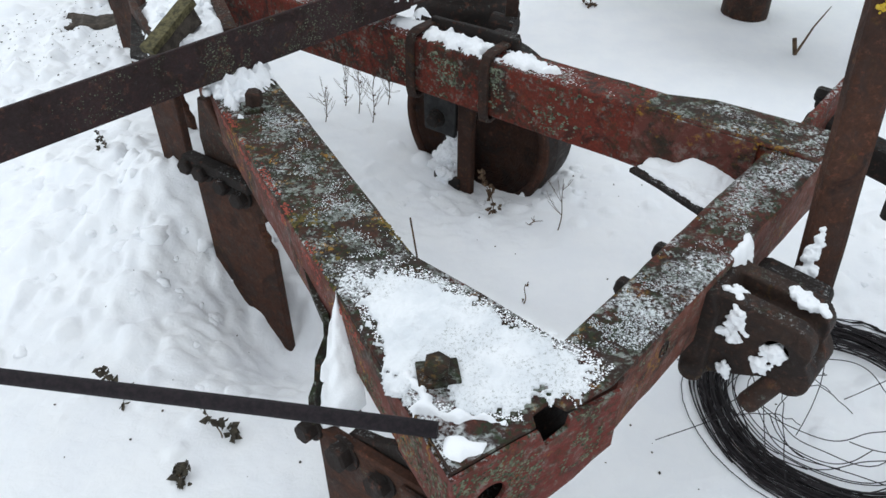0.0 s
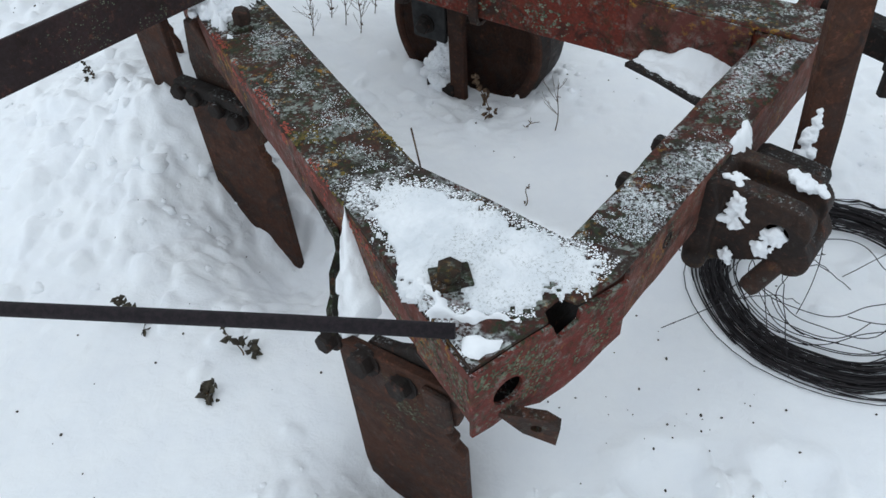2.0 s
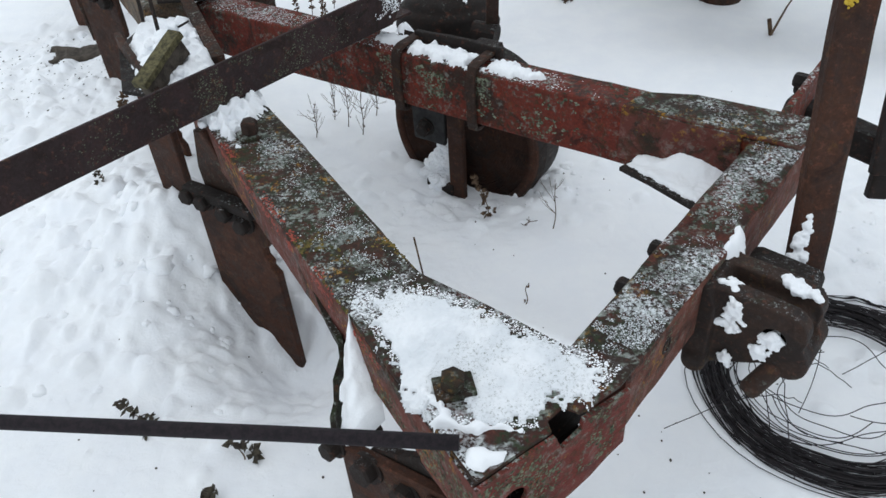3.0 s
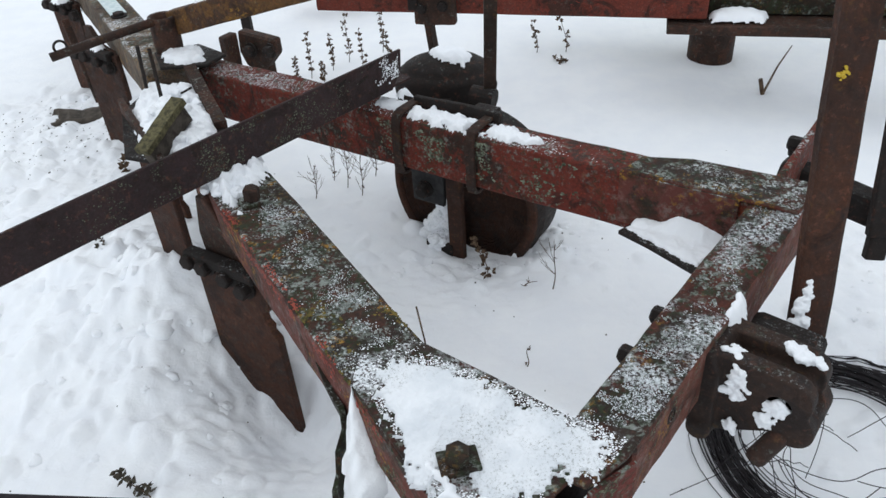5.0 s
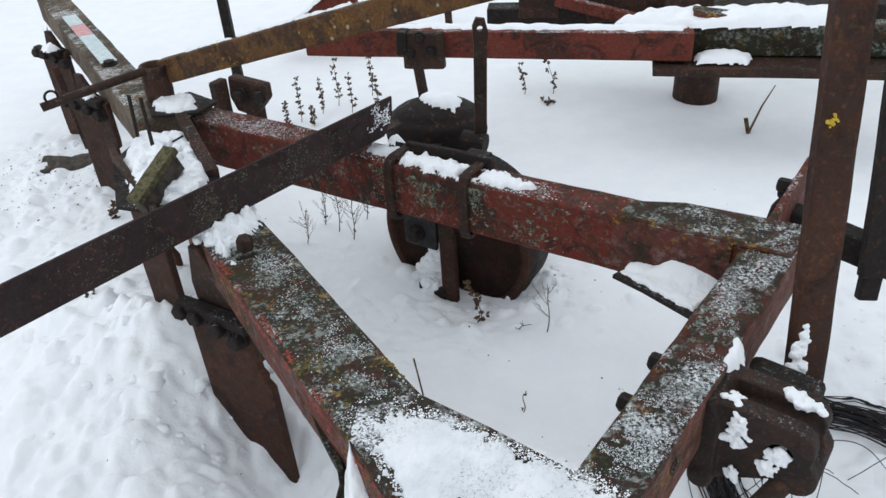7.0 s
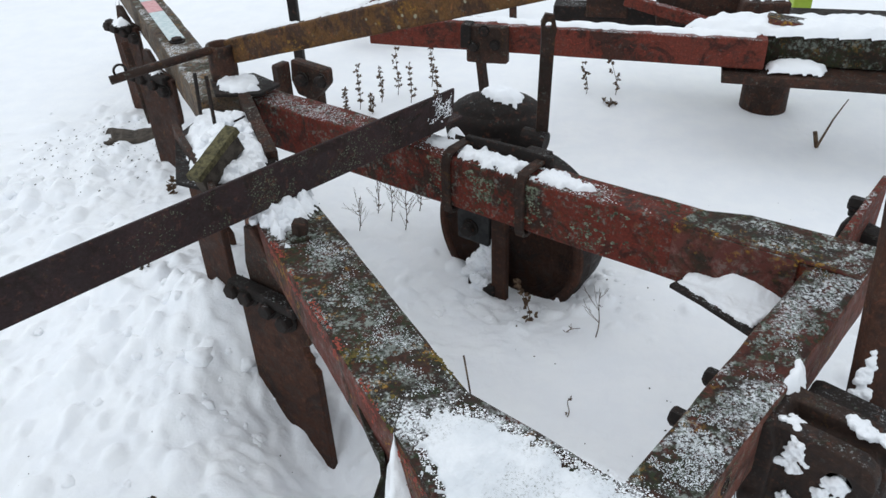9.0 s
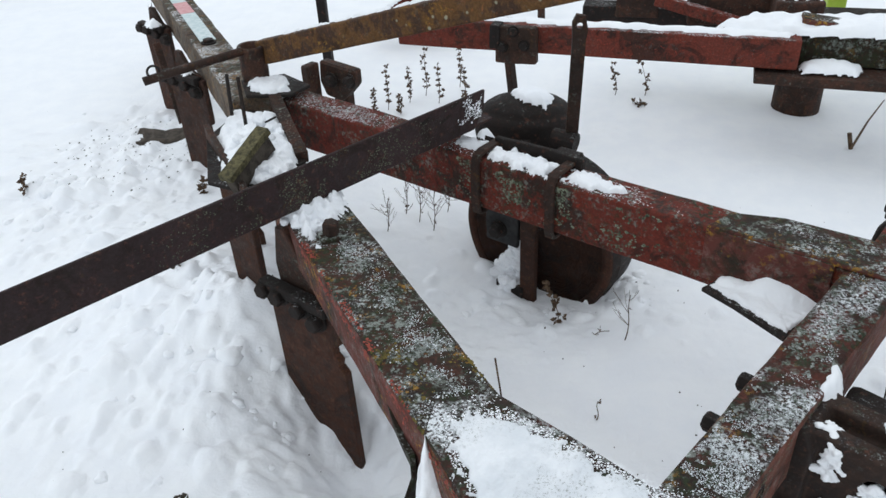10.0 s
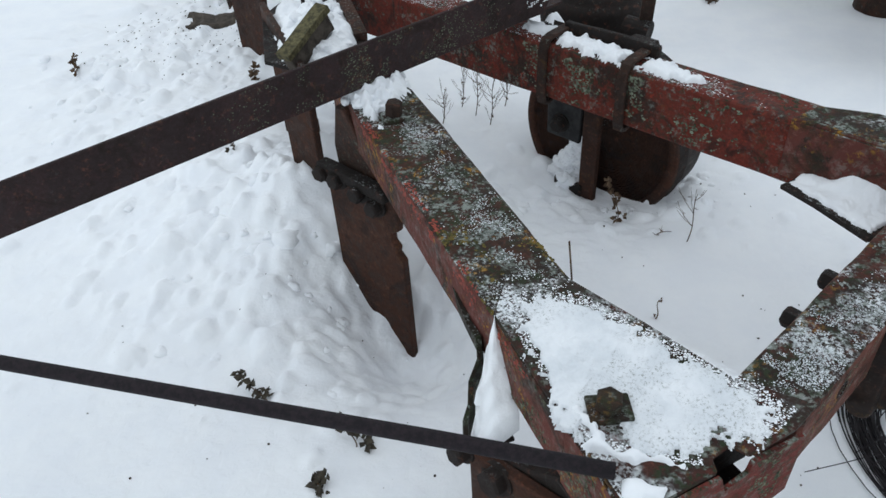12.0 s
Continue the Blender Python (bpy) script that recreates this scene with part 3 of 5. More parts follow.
# torn sheet beside the slanting beam near the nose
bm = bmesh.new()
edge = [(-0.085, 1.262, 0.515), (-0.066, 1.228, 0.500), (-0.040, 1.170, 0.495), (-0.014, 1.118, 0.492), (0.008, 1.085, 0.490), (0.016, 1.060, 0.478), (0.010, 1.030, 0.455), (0.014, 1.000, 0.440), (0.006, 0.975, 0.425), (0.012, 0.955, 0.412)]
rows = []
for k, (x, y, z) in enumerate(edge):
    w = 0.016 * noise.noise(Vector((k * 1.73 + 0.4, 0, 0)))
    h = 0.010 + 0.012 * noise.noise(Vector((k * 2.3, 5, 0)))
    rows.append([bm.verts.new((x + w - 0.005, y - 0.003, z + h)), bm.verts.new((x + w - 0.002, y, z - h - 0.01)), bm.verts.new((x + w + 0.005, y + 0.004, z - h - 0.01)), bm.verts.new((x + w + 0.002, y + 0.004, z + h))])
for a, b in zip(rows, rows[1:]):
    for q in range(4):
        bm.faces.new((a[q], a[(q + 1) % 4], b[(q + 1) % 4], b[q]))
bm.faces.new(rows[0][::-1]), bm.faces.new(rows[-1])
part("torn_sheet", bm, MOSSY, plough, "torn curled strip of rusty sheet")
mS = axes(A0, A1)


def wedge(u, v, lift=0.0):
    """A point on the slope of snow packed against the beam's outer side: u along it, v away from it."""
    return mS @ Vector((u, v, -0.15 + 1.45 * (u - 0.255) - 0.6 * v + lift))


bm = bmesh.new()
grid = {}
for i in range(31):
    u = 0.274 + 0.082 * i / 30
    wide = (0.068 * (1 - (i / 30) ** 1.6) + 0.003) * (1 + 0.22 * noise.noise(Vector((i * 0.37, 4.0, 0))))
    for j in range(13):
        v = -0.004 + wide * j / 12
        q = Vector((u * 60, v * 60, 2.0))
        grid[i, j] = bm.verts.new(wedge(u + 0.004 * noise.noise(q * 0.6), v, 0.012 * math.sin(min(1.0, j / 9) * math.pi) + 0.008 * noise.noise(q) + 0.004 * noise.noise(q * 2.7) - 0.02 * (j == 12)))
for i in range(30):
    for j in range(12):
        bm.faces.new((grid[i, j], grid[i + 1, j], grid[i + 1, j + 1], grid[i, j + 1]))
skirt = [bm.verts.new(wedge(0.272, -0.004 + 0.072 * j / 12, -0.034)) for j in range(13)]
for j in range(12):
    bm.faces.new((skirt[j], grid[0, j], grid[0, j + 1], skirt[j + 1]))
WEDGE = bm
bm = bmesh.new()
prism(bm, mS, [(0.276, 0.001), (0.330, 0.001), (0.305, 0.038), (0.276, 0.052)], -0.186, -0.180, 0.001)
part("ledge", bm, DARK, plough)

# ---- gauge wheel behind the long beam ----
WC = V(0.165, 2.195, 0.205)
WM = Matrix.Translation(WC) @ (-MN).to_track_quat("Z", "Y").to_matrix().to_4x4()
bm = bmesh.new()
turned(bm, WM, [(0.222, 0.004), (0.240, 0.010), (0.246, 0.0), (0.246, -0.03), (0.250, -0.038), (0.246, -0.046), (0.246, -0.13), (0.238, -0.14), (0.222, -0.134), (0.228, -0.045), (0.222, 0.004)], 56)
rim = part("gauge_wheel", bm, DARK, plough, "dark iron gauge wheel sunk in snow", True)
bm = bmesh.new()
turned(bm, WM, [(0.236, -0.125), (0.15, -0.13), (0.085, -0.10), (0.06, -0.09), (0.048, -0.02), (0.03, -0.012), (0, -0.012)], 40)
part("wheel_disc", bm, RUBBER, rim, "", True)
bm = bmesh.new()
turned(bm, WM, [(0.214, 0.006), (0.240, 0.0115), (0.247, 0.004), (0.240, 0.0065), (0.214, 0.001), (0.214, 0.006)], 56)
part("rim_lip", bm, BROWN, rim, "rust-brown rim edge", True)
add_box("wheel_post", BROWN, upright((0.128, 2.158, 0), MX), 0, 0.050, 0.02, 0.47, 0.0, 0.022, 0.004, 8, 0.002)
add_box("post_foot", DARK, upright((0.070, 2.180, 0), MX), -0.02, 0.075, 0.03, 0.075, -0.005, 0.018, 0.005, 3, 0.003)
add_box("axle_plate", RUBBER, upright((0.02, 2.215, 0), MX), 0, 0.11, 0.20, 0.31, -0.004, 0.012, 0.006, 3, 0.004)
bolt(plough, V(0.055, 2.178, 0.25), -MN, 0.036, 0.03)
bm = bmesh.new()
turned(bm, Matrix.Translation((0.118, 2.400, 0.0)) @ Matrix.Diagonal((1.16, 0.85, 1.01, 1)), [(0.120, 0.35), (0.128, 0.44), (0.132, 0.470), (0.124, 0.486), (0.128, 0.500), (0.116, 0.524), (0.106, 0.524), (0.104, 0.536), (0.088, 0.548), (0.045, 0.566), (0, 0.572)], 40)
part("dome_cover", bm, DARK, plough, "domed dark iron cover", True)
add_box("cover_stem", DARK, upright((0.045, 2.33, 0), MX), 0, 0.10, 0.2, 0.48, -0.02, 0.02, 0.004)

# saddle on the long beam with its two straps and the lever
saddle = add_box("saddle", DARK, axes(M0 + MX * 0.71 + MN * 0.085 + V(0, 0, 0.02), M0 + MX * 1.0 + MN * 0.085 + V(0, 0, 0.02)), 0, 0.250, -0.004, 0.012, -0.040, 0.008, 0.004, 10, 0.004)
add_box("saddle_block", DARK, axes(M0 + MX * 0.86 + MN * 0.10 + V(0, 0, 0.0), M0 + MX * 1.0 + MN * 0.10), 0, 0.07, 0.0, 0.05, -0.05, 0.012, 0.008, 3, 0.004)
for s in (0.712, 0.928):
    p = M0 + MX * s
    path = [p + MN * 0.10 + V(0, 0, 0.010), p + MN * 0.02 + V(0, 0, 0.013), p + MN * 0.0 + V(0, 0, 0.008), p - MN * 0.009 + V(0, 0, -0.012), p - MN * 0.010 + V(0, 0, -0.13), p - MN * 0.004 + V(0, 0, -0.150), p + MN * 0.012 + V(0, 0, -0.156), p + MN * 0.05 + V(0, 0, -0.150)]
    bm = bmesh.new()
    rows = []
    for k, q in enumerate(path):
        d = (path[min(k + 1, 7)] - path[max(k - 1, 0)]).normalized()
        nrm = d.cross(MX).normalized()
        rows.append([bm.verts.new(q + MX * a + nrm * b) for a, b in ((-0.011, -0.005), (0.011, -0.005), (0.013, 0.0), (0.011, 0.005), (-0.011, 0.005), (-0.013, 0.0))])
    for a, b in zip(rows, rows[1:]):
        for j in range(6):
            bm.faces.new((a[j], a[(j + 1) % 6], b[(j + 1) % 6], b[j]))
    bm.faces.new(rows[0][::-1]), bm.faces.new(rows[-1])
    part("strap", bm, STEEL, plough)
holed("lever", STEEL, upright((0.247, 2.19, 0), V(1, 0.1, 0)), [(-0.016, 0.46), (0.016, 0.46), (0.026, 0.805), (0.030, 0.825), (0.022, 0.862), (0.0, 0.866), (-0.010, 0.845), (-0.008, 0.80)], 0.009, 0.838, 0.008, -0.007, 0.007, plough, "flat lever with an eye")
bm = bmesh.new()
tube(bm, [(0.20, 2.20, 0.53), (0.262, 2.175, 0.525)], 0.028, 16)
part("lever_boss", bm, DARK, plough)

# ---- rear bracket: plates, collar and strut ----
add_plate("bracket_plate", DARK, Matrix.Identity(4), [(-0.66, 1.90), (-0.545, 1.86), (-0.44, 2.03), (-0.52, 2.16), (-0.60, 2.33), (-0.74, 2.36), (-0.77, 2.16)], 0.520, 0.530, 0.001)
add_box("bracket_angle", STEEL, axes(V(-0.440, 2.045, 0.548), V(-0.610, 2.345, 0.590)), 0, 0.34, -0.004, 0.030, -0.03, 0.004, 0.002, 8, 0.002)
add_box("bracket_edge", STEEL, axes(V(-0.545, 1.850, 0.535), V(-0.765, 2.165, 0.550)), -0.05, 0.38, -0.008, 0.008, -0.06, 0.020, 0.002, 8, 0.002)
add_plate("collar_plate", DARK, Matrix.Identity(4), [(-0.76, 2.44), (-0.70, 2.32), (-0.565, 2.33), (-0.53, 2.41), (-0.64, 2.50)], TOP + 0.012, TOP + 0.022, 0.002)
bm = bmesh.new()
mc = Matrix.Translation((-0.715, 2.455, 0.590))
turned(bm, mc, [(0.031, 0.0), (0.040, 0.0), (0.042, 0.03), (0.040, 0.085), (0.044, 0.10), (0.040, 0.108), (0.031, 0.106), (0.031, 0.0)], 28)
part("collar", bm, STEEL, plough, "", True)
G0, G1 = V(-0.690, 2.480, 0.668), V(0.85, 1.68, 1.20)
strut = add_box("strut", OCHRE, axes(G0, G1), 0, (G1 - G0).length, -0.022, 0.022, -0.036, 0.036, 0.006, 40, 0.0015, label="long strut of brown rust with yellow lichen")
bm = bmesh.new()
tube(bm, [(-0.955, 2.225, 0.668), (-0.86, 2.30, 0.680), (-0.73, 2.42, 0.690)], 0.0125, 12)
pin_bar = part("pull_bar", bm, STEEL, plough, "", True)
bm = bmesh.new()
tube(bm, [V(-0.930, 2.245, 0.690) + 0.017 * (math.cos(a) * V(0.75, 0.65, 0) + math.sin(a) * UP) for a in np.linspace(0, 2 * math.pi, 18)[:-1]], 0.0035, 6, True)
part("ring", bm, DARK, pin_bar)
for a, b in (((-0.718, 2.236, 0.54), (-0.692, 2.202, 0.700)), ((-0.626, 2.115, 0.55), (-0.652, 2.182, 0.700))):
    bm = bmesh.new()
    tube(bm, [a, b], 0.0055, 8)
    part("spike", bm, DARK, plough)
bm = bmesh.new()
tube(bm, [(-0.60, 2.16, 0.575), (-0.575, 2.14, 0.59), (-0.55, 2.15, 0.60)], 0.003, 6)
part("cotter", bm, DARK, plough)

# ---- hitch uprights ----
P0, P1 = V(0.800, 1.272, 0.36), V(0.826, 1.545, 1.40)
hitch = add_box("hitch_upright", BROWN, axes(P0, P1, V(0, 1, 0)), 0, (P1 - P0).length, -0.031, 0.031, -0.028, 0.014, 0.009, 30, 0.0015, label="brown rusty upright bar with a yellow lichen spot")
bm = bmesh.new()
spot_rng = random.Random(3)
for k in range(16):
    c = V(0.797 + spot_rng.gauss(0, 0.0045), 1.3868, 0.912 + spot_rng.gauss(0, 0.0038))
    r = spot_rng.uniform(0.0014, 0.0034)
    turned(bm, Matrix.Translation(c) @ Matrix.Rotation(radians(76), 4, "X") @ Matrix.Rotation(k, 4, "Z"), [(r * 0.8, -0.006), (r, 0.001), (0, 0.002)], 7)
part("lichen_spot", bm, plain("yellow_lichen", (0.42, 0.27, 0.02), (0.55, 0.40, 0.05), 200, 0.95), hitch, "yellow lichen")
stay = add_box("hitch_stay", DARK, axes(V(1.102, 1.652, 0.42), V(1.085, 1.84, 1.40), V(0, 1, 0)), 0, 1.0, -0.045, 0.045, -0.012, 0.012, 0.004, 16, 0.002)
add_box("stay_foot", DARK, axes(V(1.085, 1.650, 0.36), V(1.095, 1.675, 0.47), V(0, 1, 0)), 0, 0.11, -0.022, 0.022, -0.012, 0.012, 0.004, 2, 0.002, stay)

# ---- coupling casting on the cross beam's outer side ----
mk = Matrix.Translation(R0 - RX * 0.012 - RN * 0.010 + V(0, 0, 0.012)) @ Matrix((RX, RN, UP)).transposed().to_4x4()      # along the beam, out of it, up
mp = upright(mk.translation, RN)      # out of the beam, up, and towards its nose


def arc(cx, cy, r, a0, a1, n=9):
    return [(cx + r * math.cos(radians(a0 + (a1 - a0) * k / n)), cy + r * math.sin(radians(a0 + (a1 - a0) * k / n))) for k in range(n + 1)]


def cheek(drop):
    """Outline of one cheek of the coupling: a sloping top, a rounded nose and a boss below."""
    return [(0.095, -0.195), (0.095, -0.036 - drop), (0.140, -0.034 - drop)] + arc(0.232, -0.077 - 0.4 * drop, 0.042 - 0.3 * drop, 75, -25) + arc(0.254, -0.130, 0.033, 35, -150) + [(0.205, -0.160), (0.125, -0.205)]


bm = bmesh.new()
ring = cheek(0.0)
hole = arc(0.226, -0.092, 0.020, 0, 340, 17)
rows = []
for z in (-0.310, -0.276):
    o, h = ([bm.verts.new(mp @ Vector((x, y, z))) for x, y in loop] for loop in (ring, hole))
    bmesh.ops.triangle_fill(bm, use_beauty=True, edges=[bm.edges.new((p, q)) for loop in (o, h) for p, q in zip(loop, loop[1:] + loop[:1])])
    rows.append((o, h))
for lo, hi in zip(*rows):
    for j in range(len(lo)):
        bm.faces.new((lo[j], lo[(j + 1) % len(lo)], hi[(j + 1) % len(lo)], hi[j]))
prism(bm, mp, cheek(0.034), -0.352, -0.306, 0)
prism(bm, mp, cheek(0.0), -0.382, -0.348, 0)
prism(bm, mp, [(0.094, -0.030), (0.120, -0.030), (0.134, -0.06), (0.136, -0.19)] + arc(0.116, -0.192, 0.020, 0, -180) + [(0.094, -0.15)], -0.400, -0.258, 0)
turned(bm, mp @ Matrix.Translation((0.118, -0.190, -0.272)), [(0, 0.024), (0.016, 0.024), (0.021, 0.018), (0.021, -0.02), (0, -0.02)], 20)
turned(bm, mp @ Matrix.Translation((0.254, -0.130, -0.283)), [(0, 0.012), (0.026, 0.012), (0.032, 0.006), (0.033, -0.02), (0, -0.02)], 24)
coupling = part("coupling", bm, IRON, plough, "dark iron coupling casting with snow on it", True)
for kind, key, value in (("REMESH", "voxel_size", 0.003), ("SMOOTH", "iterations", 3)):
    md = coupling.modifiers.new(kind.lower(), kind)
    if kind == "REMESH":
        md.mode, md.voxel_size, md.use_smooth_shade = "VOXEL", value, True
    else:
        md.iterations = value
pa, pb = mk @ Vector((0.300, 0.252, -0.128)), mk @ Vector((0.248, 0.216, -0.194))
bm = bmesh.new()
dv = (pb - pa).normalized()
turned(bm, Matrix.Translation(pa - dv * 0.03) @ dv.to_track_quat("Z", "Y").to_matrix().to_4x4(), [(0.020, 0.0), (0.020, 0.03), (0.0175, 0.034), (0.0175, (pb - pa).length + 0.024), (0.014, (pb - pa).length + 0.032), (0.006, (pb - pa).length + 0.032), (0.005, (pb - pa).length + 0.022), (0, (pb - pa).length + 0.022)], 22)
part("pin", bm, STEEL, coupling, "rusty pin", True)
add_box("upright_foot", DARK, mk, 0.405, 0.47, 0.12, 0.245, -0.16, -0.075, 0.015, 4, 0.005, coupling)

# ---- loose bars lying on the plough ----
F0 = V(-0.357, 1.647, 0.597)
FX = V(0.630, 0.776, 0.010).normalized()
angle_bar = thing("angle_bar", "long dark rusty steel angle bar lying over the plough", "steel bar", F0)
mF = axes(F0, F0 + FX)
bm = bmesh.new()
prism(bm, upright(F0, FX), [(-1.2, 0.0), (0.565, 0.0), (0.600, 0.045), (0.605, 0.096), (-1.2, 0.096)], -0.004, 0.004, 0.0015)
part("upright_flange", bm, BAR, angle_bar)
add_box("level_flange", BAR, mF, -1.2, 0.640, 0.004, 0.075, 0.0, 0.007, 0.002, 20, 0.001, angle_bar)
holes = [(0.40, 0.075), (0.47, 0.060), (0.50, 0.085)]
for u, v in holes:
    bm = bmesh.new()
    prism(bm, upright(F0, FX) @ Matrix.Translation((u, v, 0.0)), [(-0.016, -0.005), (0.012, 0.004), (0.016, 0.012), (-0.012, 0.004)], 0.0035, 0.0052, 0.0)
    part("slot", bm, DARK, angle_bar)

bm = bmesh.new()
tube(bm, [(-1.2, 0.877, 0.588), (-0.6, 0.851, 0.588), (0.0, 0.829, 0.588), (0.215, 0.818, 0.589)], 0.0105, 14)
tagged(part("rod", bm, ROD, None, "", True), "thin dark rusty steel rod lying on the plough nose", "rod")

wood = thing("wood_block", "mossy yellow-green wood block in the snow of the bracket", "wood block", (-0.55, 1.9, 0.53))
mw = axes(V(-0.580, 1.838, 0.572), V(-0.518, 1.985, 0.640))
add_box("board", MOSS_WOOD, mw, 0, 0.172, -0.018, 0.022, -0.010, 0.008, 0.0015, 12, 0.004, wood)
add_box("underside", EARTH, mw, 0.006, 0.164, -0.014, 0.018, -0.060, -0.011, 0.004, 14, 0.008, wood, "rotten dark wood with yellow moss")

# ---- second implement farther back ----
second = thing("second_implement", "red-painted frame of another implement with snow on top", "implement", (0.5, 3.1, 0))
B0, B1 = V(-0.42, 3.200, 0.502), V(1.003, 2.936, 0.502)
BX = (B1 - B0).normalized()
BN = V(-BX.y, BX.x, 0)
mB = axes(B0, B1)
LB = (B1 - B0).length
add_box("front_beam", BRIGHT, mB, 0, LB, 0, 0.10, -0.053, 0.050, 0.006, 30, 0.002, second)
add_box("recessed_beam", MOSSY, mB, LB - 0.02, LB + 0.7, 0.09, 0.18, -0.06, 0.05, 0.006, 10, 0.002, second)
add_box("stepped_beam", MAROON, axes(B1 + V(0.02, 0.14, 0.045), B1 + V(0.8, 0.0, -0.06)), 0.0, 0.75, -0.03, 0.05, -0.05, 0.05, 0.006, 10, 0.002, second)
add_box("flange", STEEL, mB, LB - 0.13, LB + 0.9, -0.030, 0.15, -0.098, -0.066, 0.004, 10, 0.002, second)
bm = bmesh.new()
turned(bm, Matrix.Translation((1.178, 3.450, 0)), [(0.094, 0.0), (0.092, 0.40), (0, 0.40)], 32)
part("post", bm, STEEL, second, "", True)
cl = add_box("clamp", STEEL, upright(B0 + BX * 0.475 + V(0, -0.02, 0), BX), -0.075, 0.078, -0.085, 0.055, -0.02, 0.02, 0.006, 5, 0.004, second)
add_box("clamp_side", DARK, upright(B0 + BX * 0.475 + V(0, -0.02, 0), BX), -0.095, -0.055, -0.03, 0.060, -0.03, 0.03, 0.006, 4, 0.005, cl)
add_box("clamp_leg", STEEL, axes(V(0.018, 3.10, 0.46), V(0.060, 3.08, 0.05)), 0, 0.46, -0.022, 0.022, -0.012, 0.012, 0.004, 6, 0.002, second)
for u, dz in ((-0.05, -0.02), (0.03, -0.01), (-0.01, 0.04)):
    bolt(cl, B0 + BX * (0.475 + u) + V(0, -0.042, dz), -BN, 0.028, 0.02)
add_box("rear_block", STEEL, upright((0.52, 3.62, 0), (1, -0.1, 0)), -0.085, 0.085, 0.44, 0.545, -0.05, 0.05, 0.008, 5, 0.004, second)
add_box("rear_brace", BRIGHT, axes(V(0.58, 3.50, 0.535), V(0.95, 3.38, 0.455)), 0, 0.40, -0.02, 0.02, -0.022, 0.022, 0.004, 6, 0.002, second)
add_box("rear_box", STEEL, upright((0.90, 3.52, 0), (1, -0.05, 0)), -0.19, 0.13, 0.44, 0.575, -0.06, 0.06, 0.008, 5, 0.004, second)
add_box("end_box", STEEL, upright((1.09, 3.40, 0), (1, -0.1, 0)), -0.085, 0.085, 0.46, 0.575, -0.07, 0.09, 0.008, 5, 0.004, second)
add_box("rear_beam", DARK, axes(V(0.3, 3.66, 0.43), V(2.2, 3.40, 0.43)), 0, 1.9, -0.05, 0.05, -0.05, 0.05, 0.006, 10, 0.003, second)

left_clamp = thing("rear_clamp", "dark rusty clamp block on a short leg in the snow", "clamp", (-0.75, 3.30, 0.1))
add_plate("block", STEEL, upright((-0.76, 3.30, 0), MX), [(0.0, 0.20), (0.09, 0.19), (0.18, 0.28), (0.18, 0.34), (-0.02, 0.35), (-0.03, 0.26)], -0.03, 0.02, 0.008, left_clamp)
bolt(left_clamp, (-0.72, 3.23, 0.29), -MN, 0.04, 0.03)
bolt(left_clamp, (-0.63, 3.19, 0.30), -MN, 0.04, 0.03)
add_box("cheek", STEEL, upright((-0.81, 3.27, 0), MX), -0.02, 0.02, 0.16, 0.35, -0.02, 0.05, 0.008, 4, 0.005, left_clamp)
add_box("leg", STEEL, upright((-0.70, 3.29, 0), MX), -0.03, 0.05, 0.0, 0.25, -0.02, 0.02, 0.006, 4, 0.004, left_clamp)

red_part = thing("red_share", "red and rusty share end of a far implement with snow", "implement part", (-0.45, 4.25, 0.1))
add_box("arm", BRIGHT, axes(V(-0.74, 4.15, 0.24), V(-0.40, 4.35, 0.44)), 0, 0.46, -0.03, 0.03, -0.05, 0.03, 0.006, 8, 0.003, red_part)
add_box("head", BRIGHT, upright((-0.46, 4.32, 0), (1, 0, 0)), -0.07, 0.09, 0.12, 0.46, -0.04, 0.04, 0.01, 5, 0.006, red_part)
add_box("hook", DARK, axes(V(-0.33, 4.30, 0.46), V(-0.24, 4.28, 0.30)), 0, 0.17, -0.015, 0.015, -0.02, 0.02, 0.006, 5, 0.006, red_part)

bm = bmesh.new()
box(bm, axes(V(-0.918, 3.85, 0.02), V(-0.918, 3.85, 0.9), V(0, 1, 0)), 0, 0.95, -0.022, 0.022, -0.022, 0.022, 0.006, 10, 0.002)
tagged(part("steel_post", bm, DARK), "dark upright steel post in the snow", "post")
bm = bmesh.new()
box(bm, axes(V(0.10, 4.55, 0.02), V(0.08, 4.55, 0.6), V(0, 1, 0)), 0, 0.75, -0.02, 0.02, -0.02, 0.02, 0.006, 10, 0.002)
tagged(part("steel_post", bm, STEEL), "thin rusty steel post in the snow", "post")
bm = bmesh.new()
box(bm, axes(V(1.40, 3.95, 0.05), V(1.39, 3.95, 0.9), V(0, 1, 0)), 0, 0.9, -0.04, 0.04, -0.06, 0.06, 0.01, 6, 0.002)
tagged(part("green_post", bm, LIME), "lime green painted steel post of a machine", "post")
bm = bmesh.new()
turned(bm, Matrix.Translation((-3.62, 5.40, 0.16)) @ Matrix.Rotation(radians(12), 4, "X"), [(0.20, -0.09), (0.30, -0.10), (0.33, -0.05), (0.33, 0.05), (0.30, 0.10), (0.20, 0.09), (0.18, 0.0), (0.20, -0.09)], 36)
tagged(part("tyre", bm, RUBBER, None, "", True), "black rubber tyre lying in the snow", "tyre")
# ---- snow lying on the metal ----
def level(z):
    return lambda x, y: z


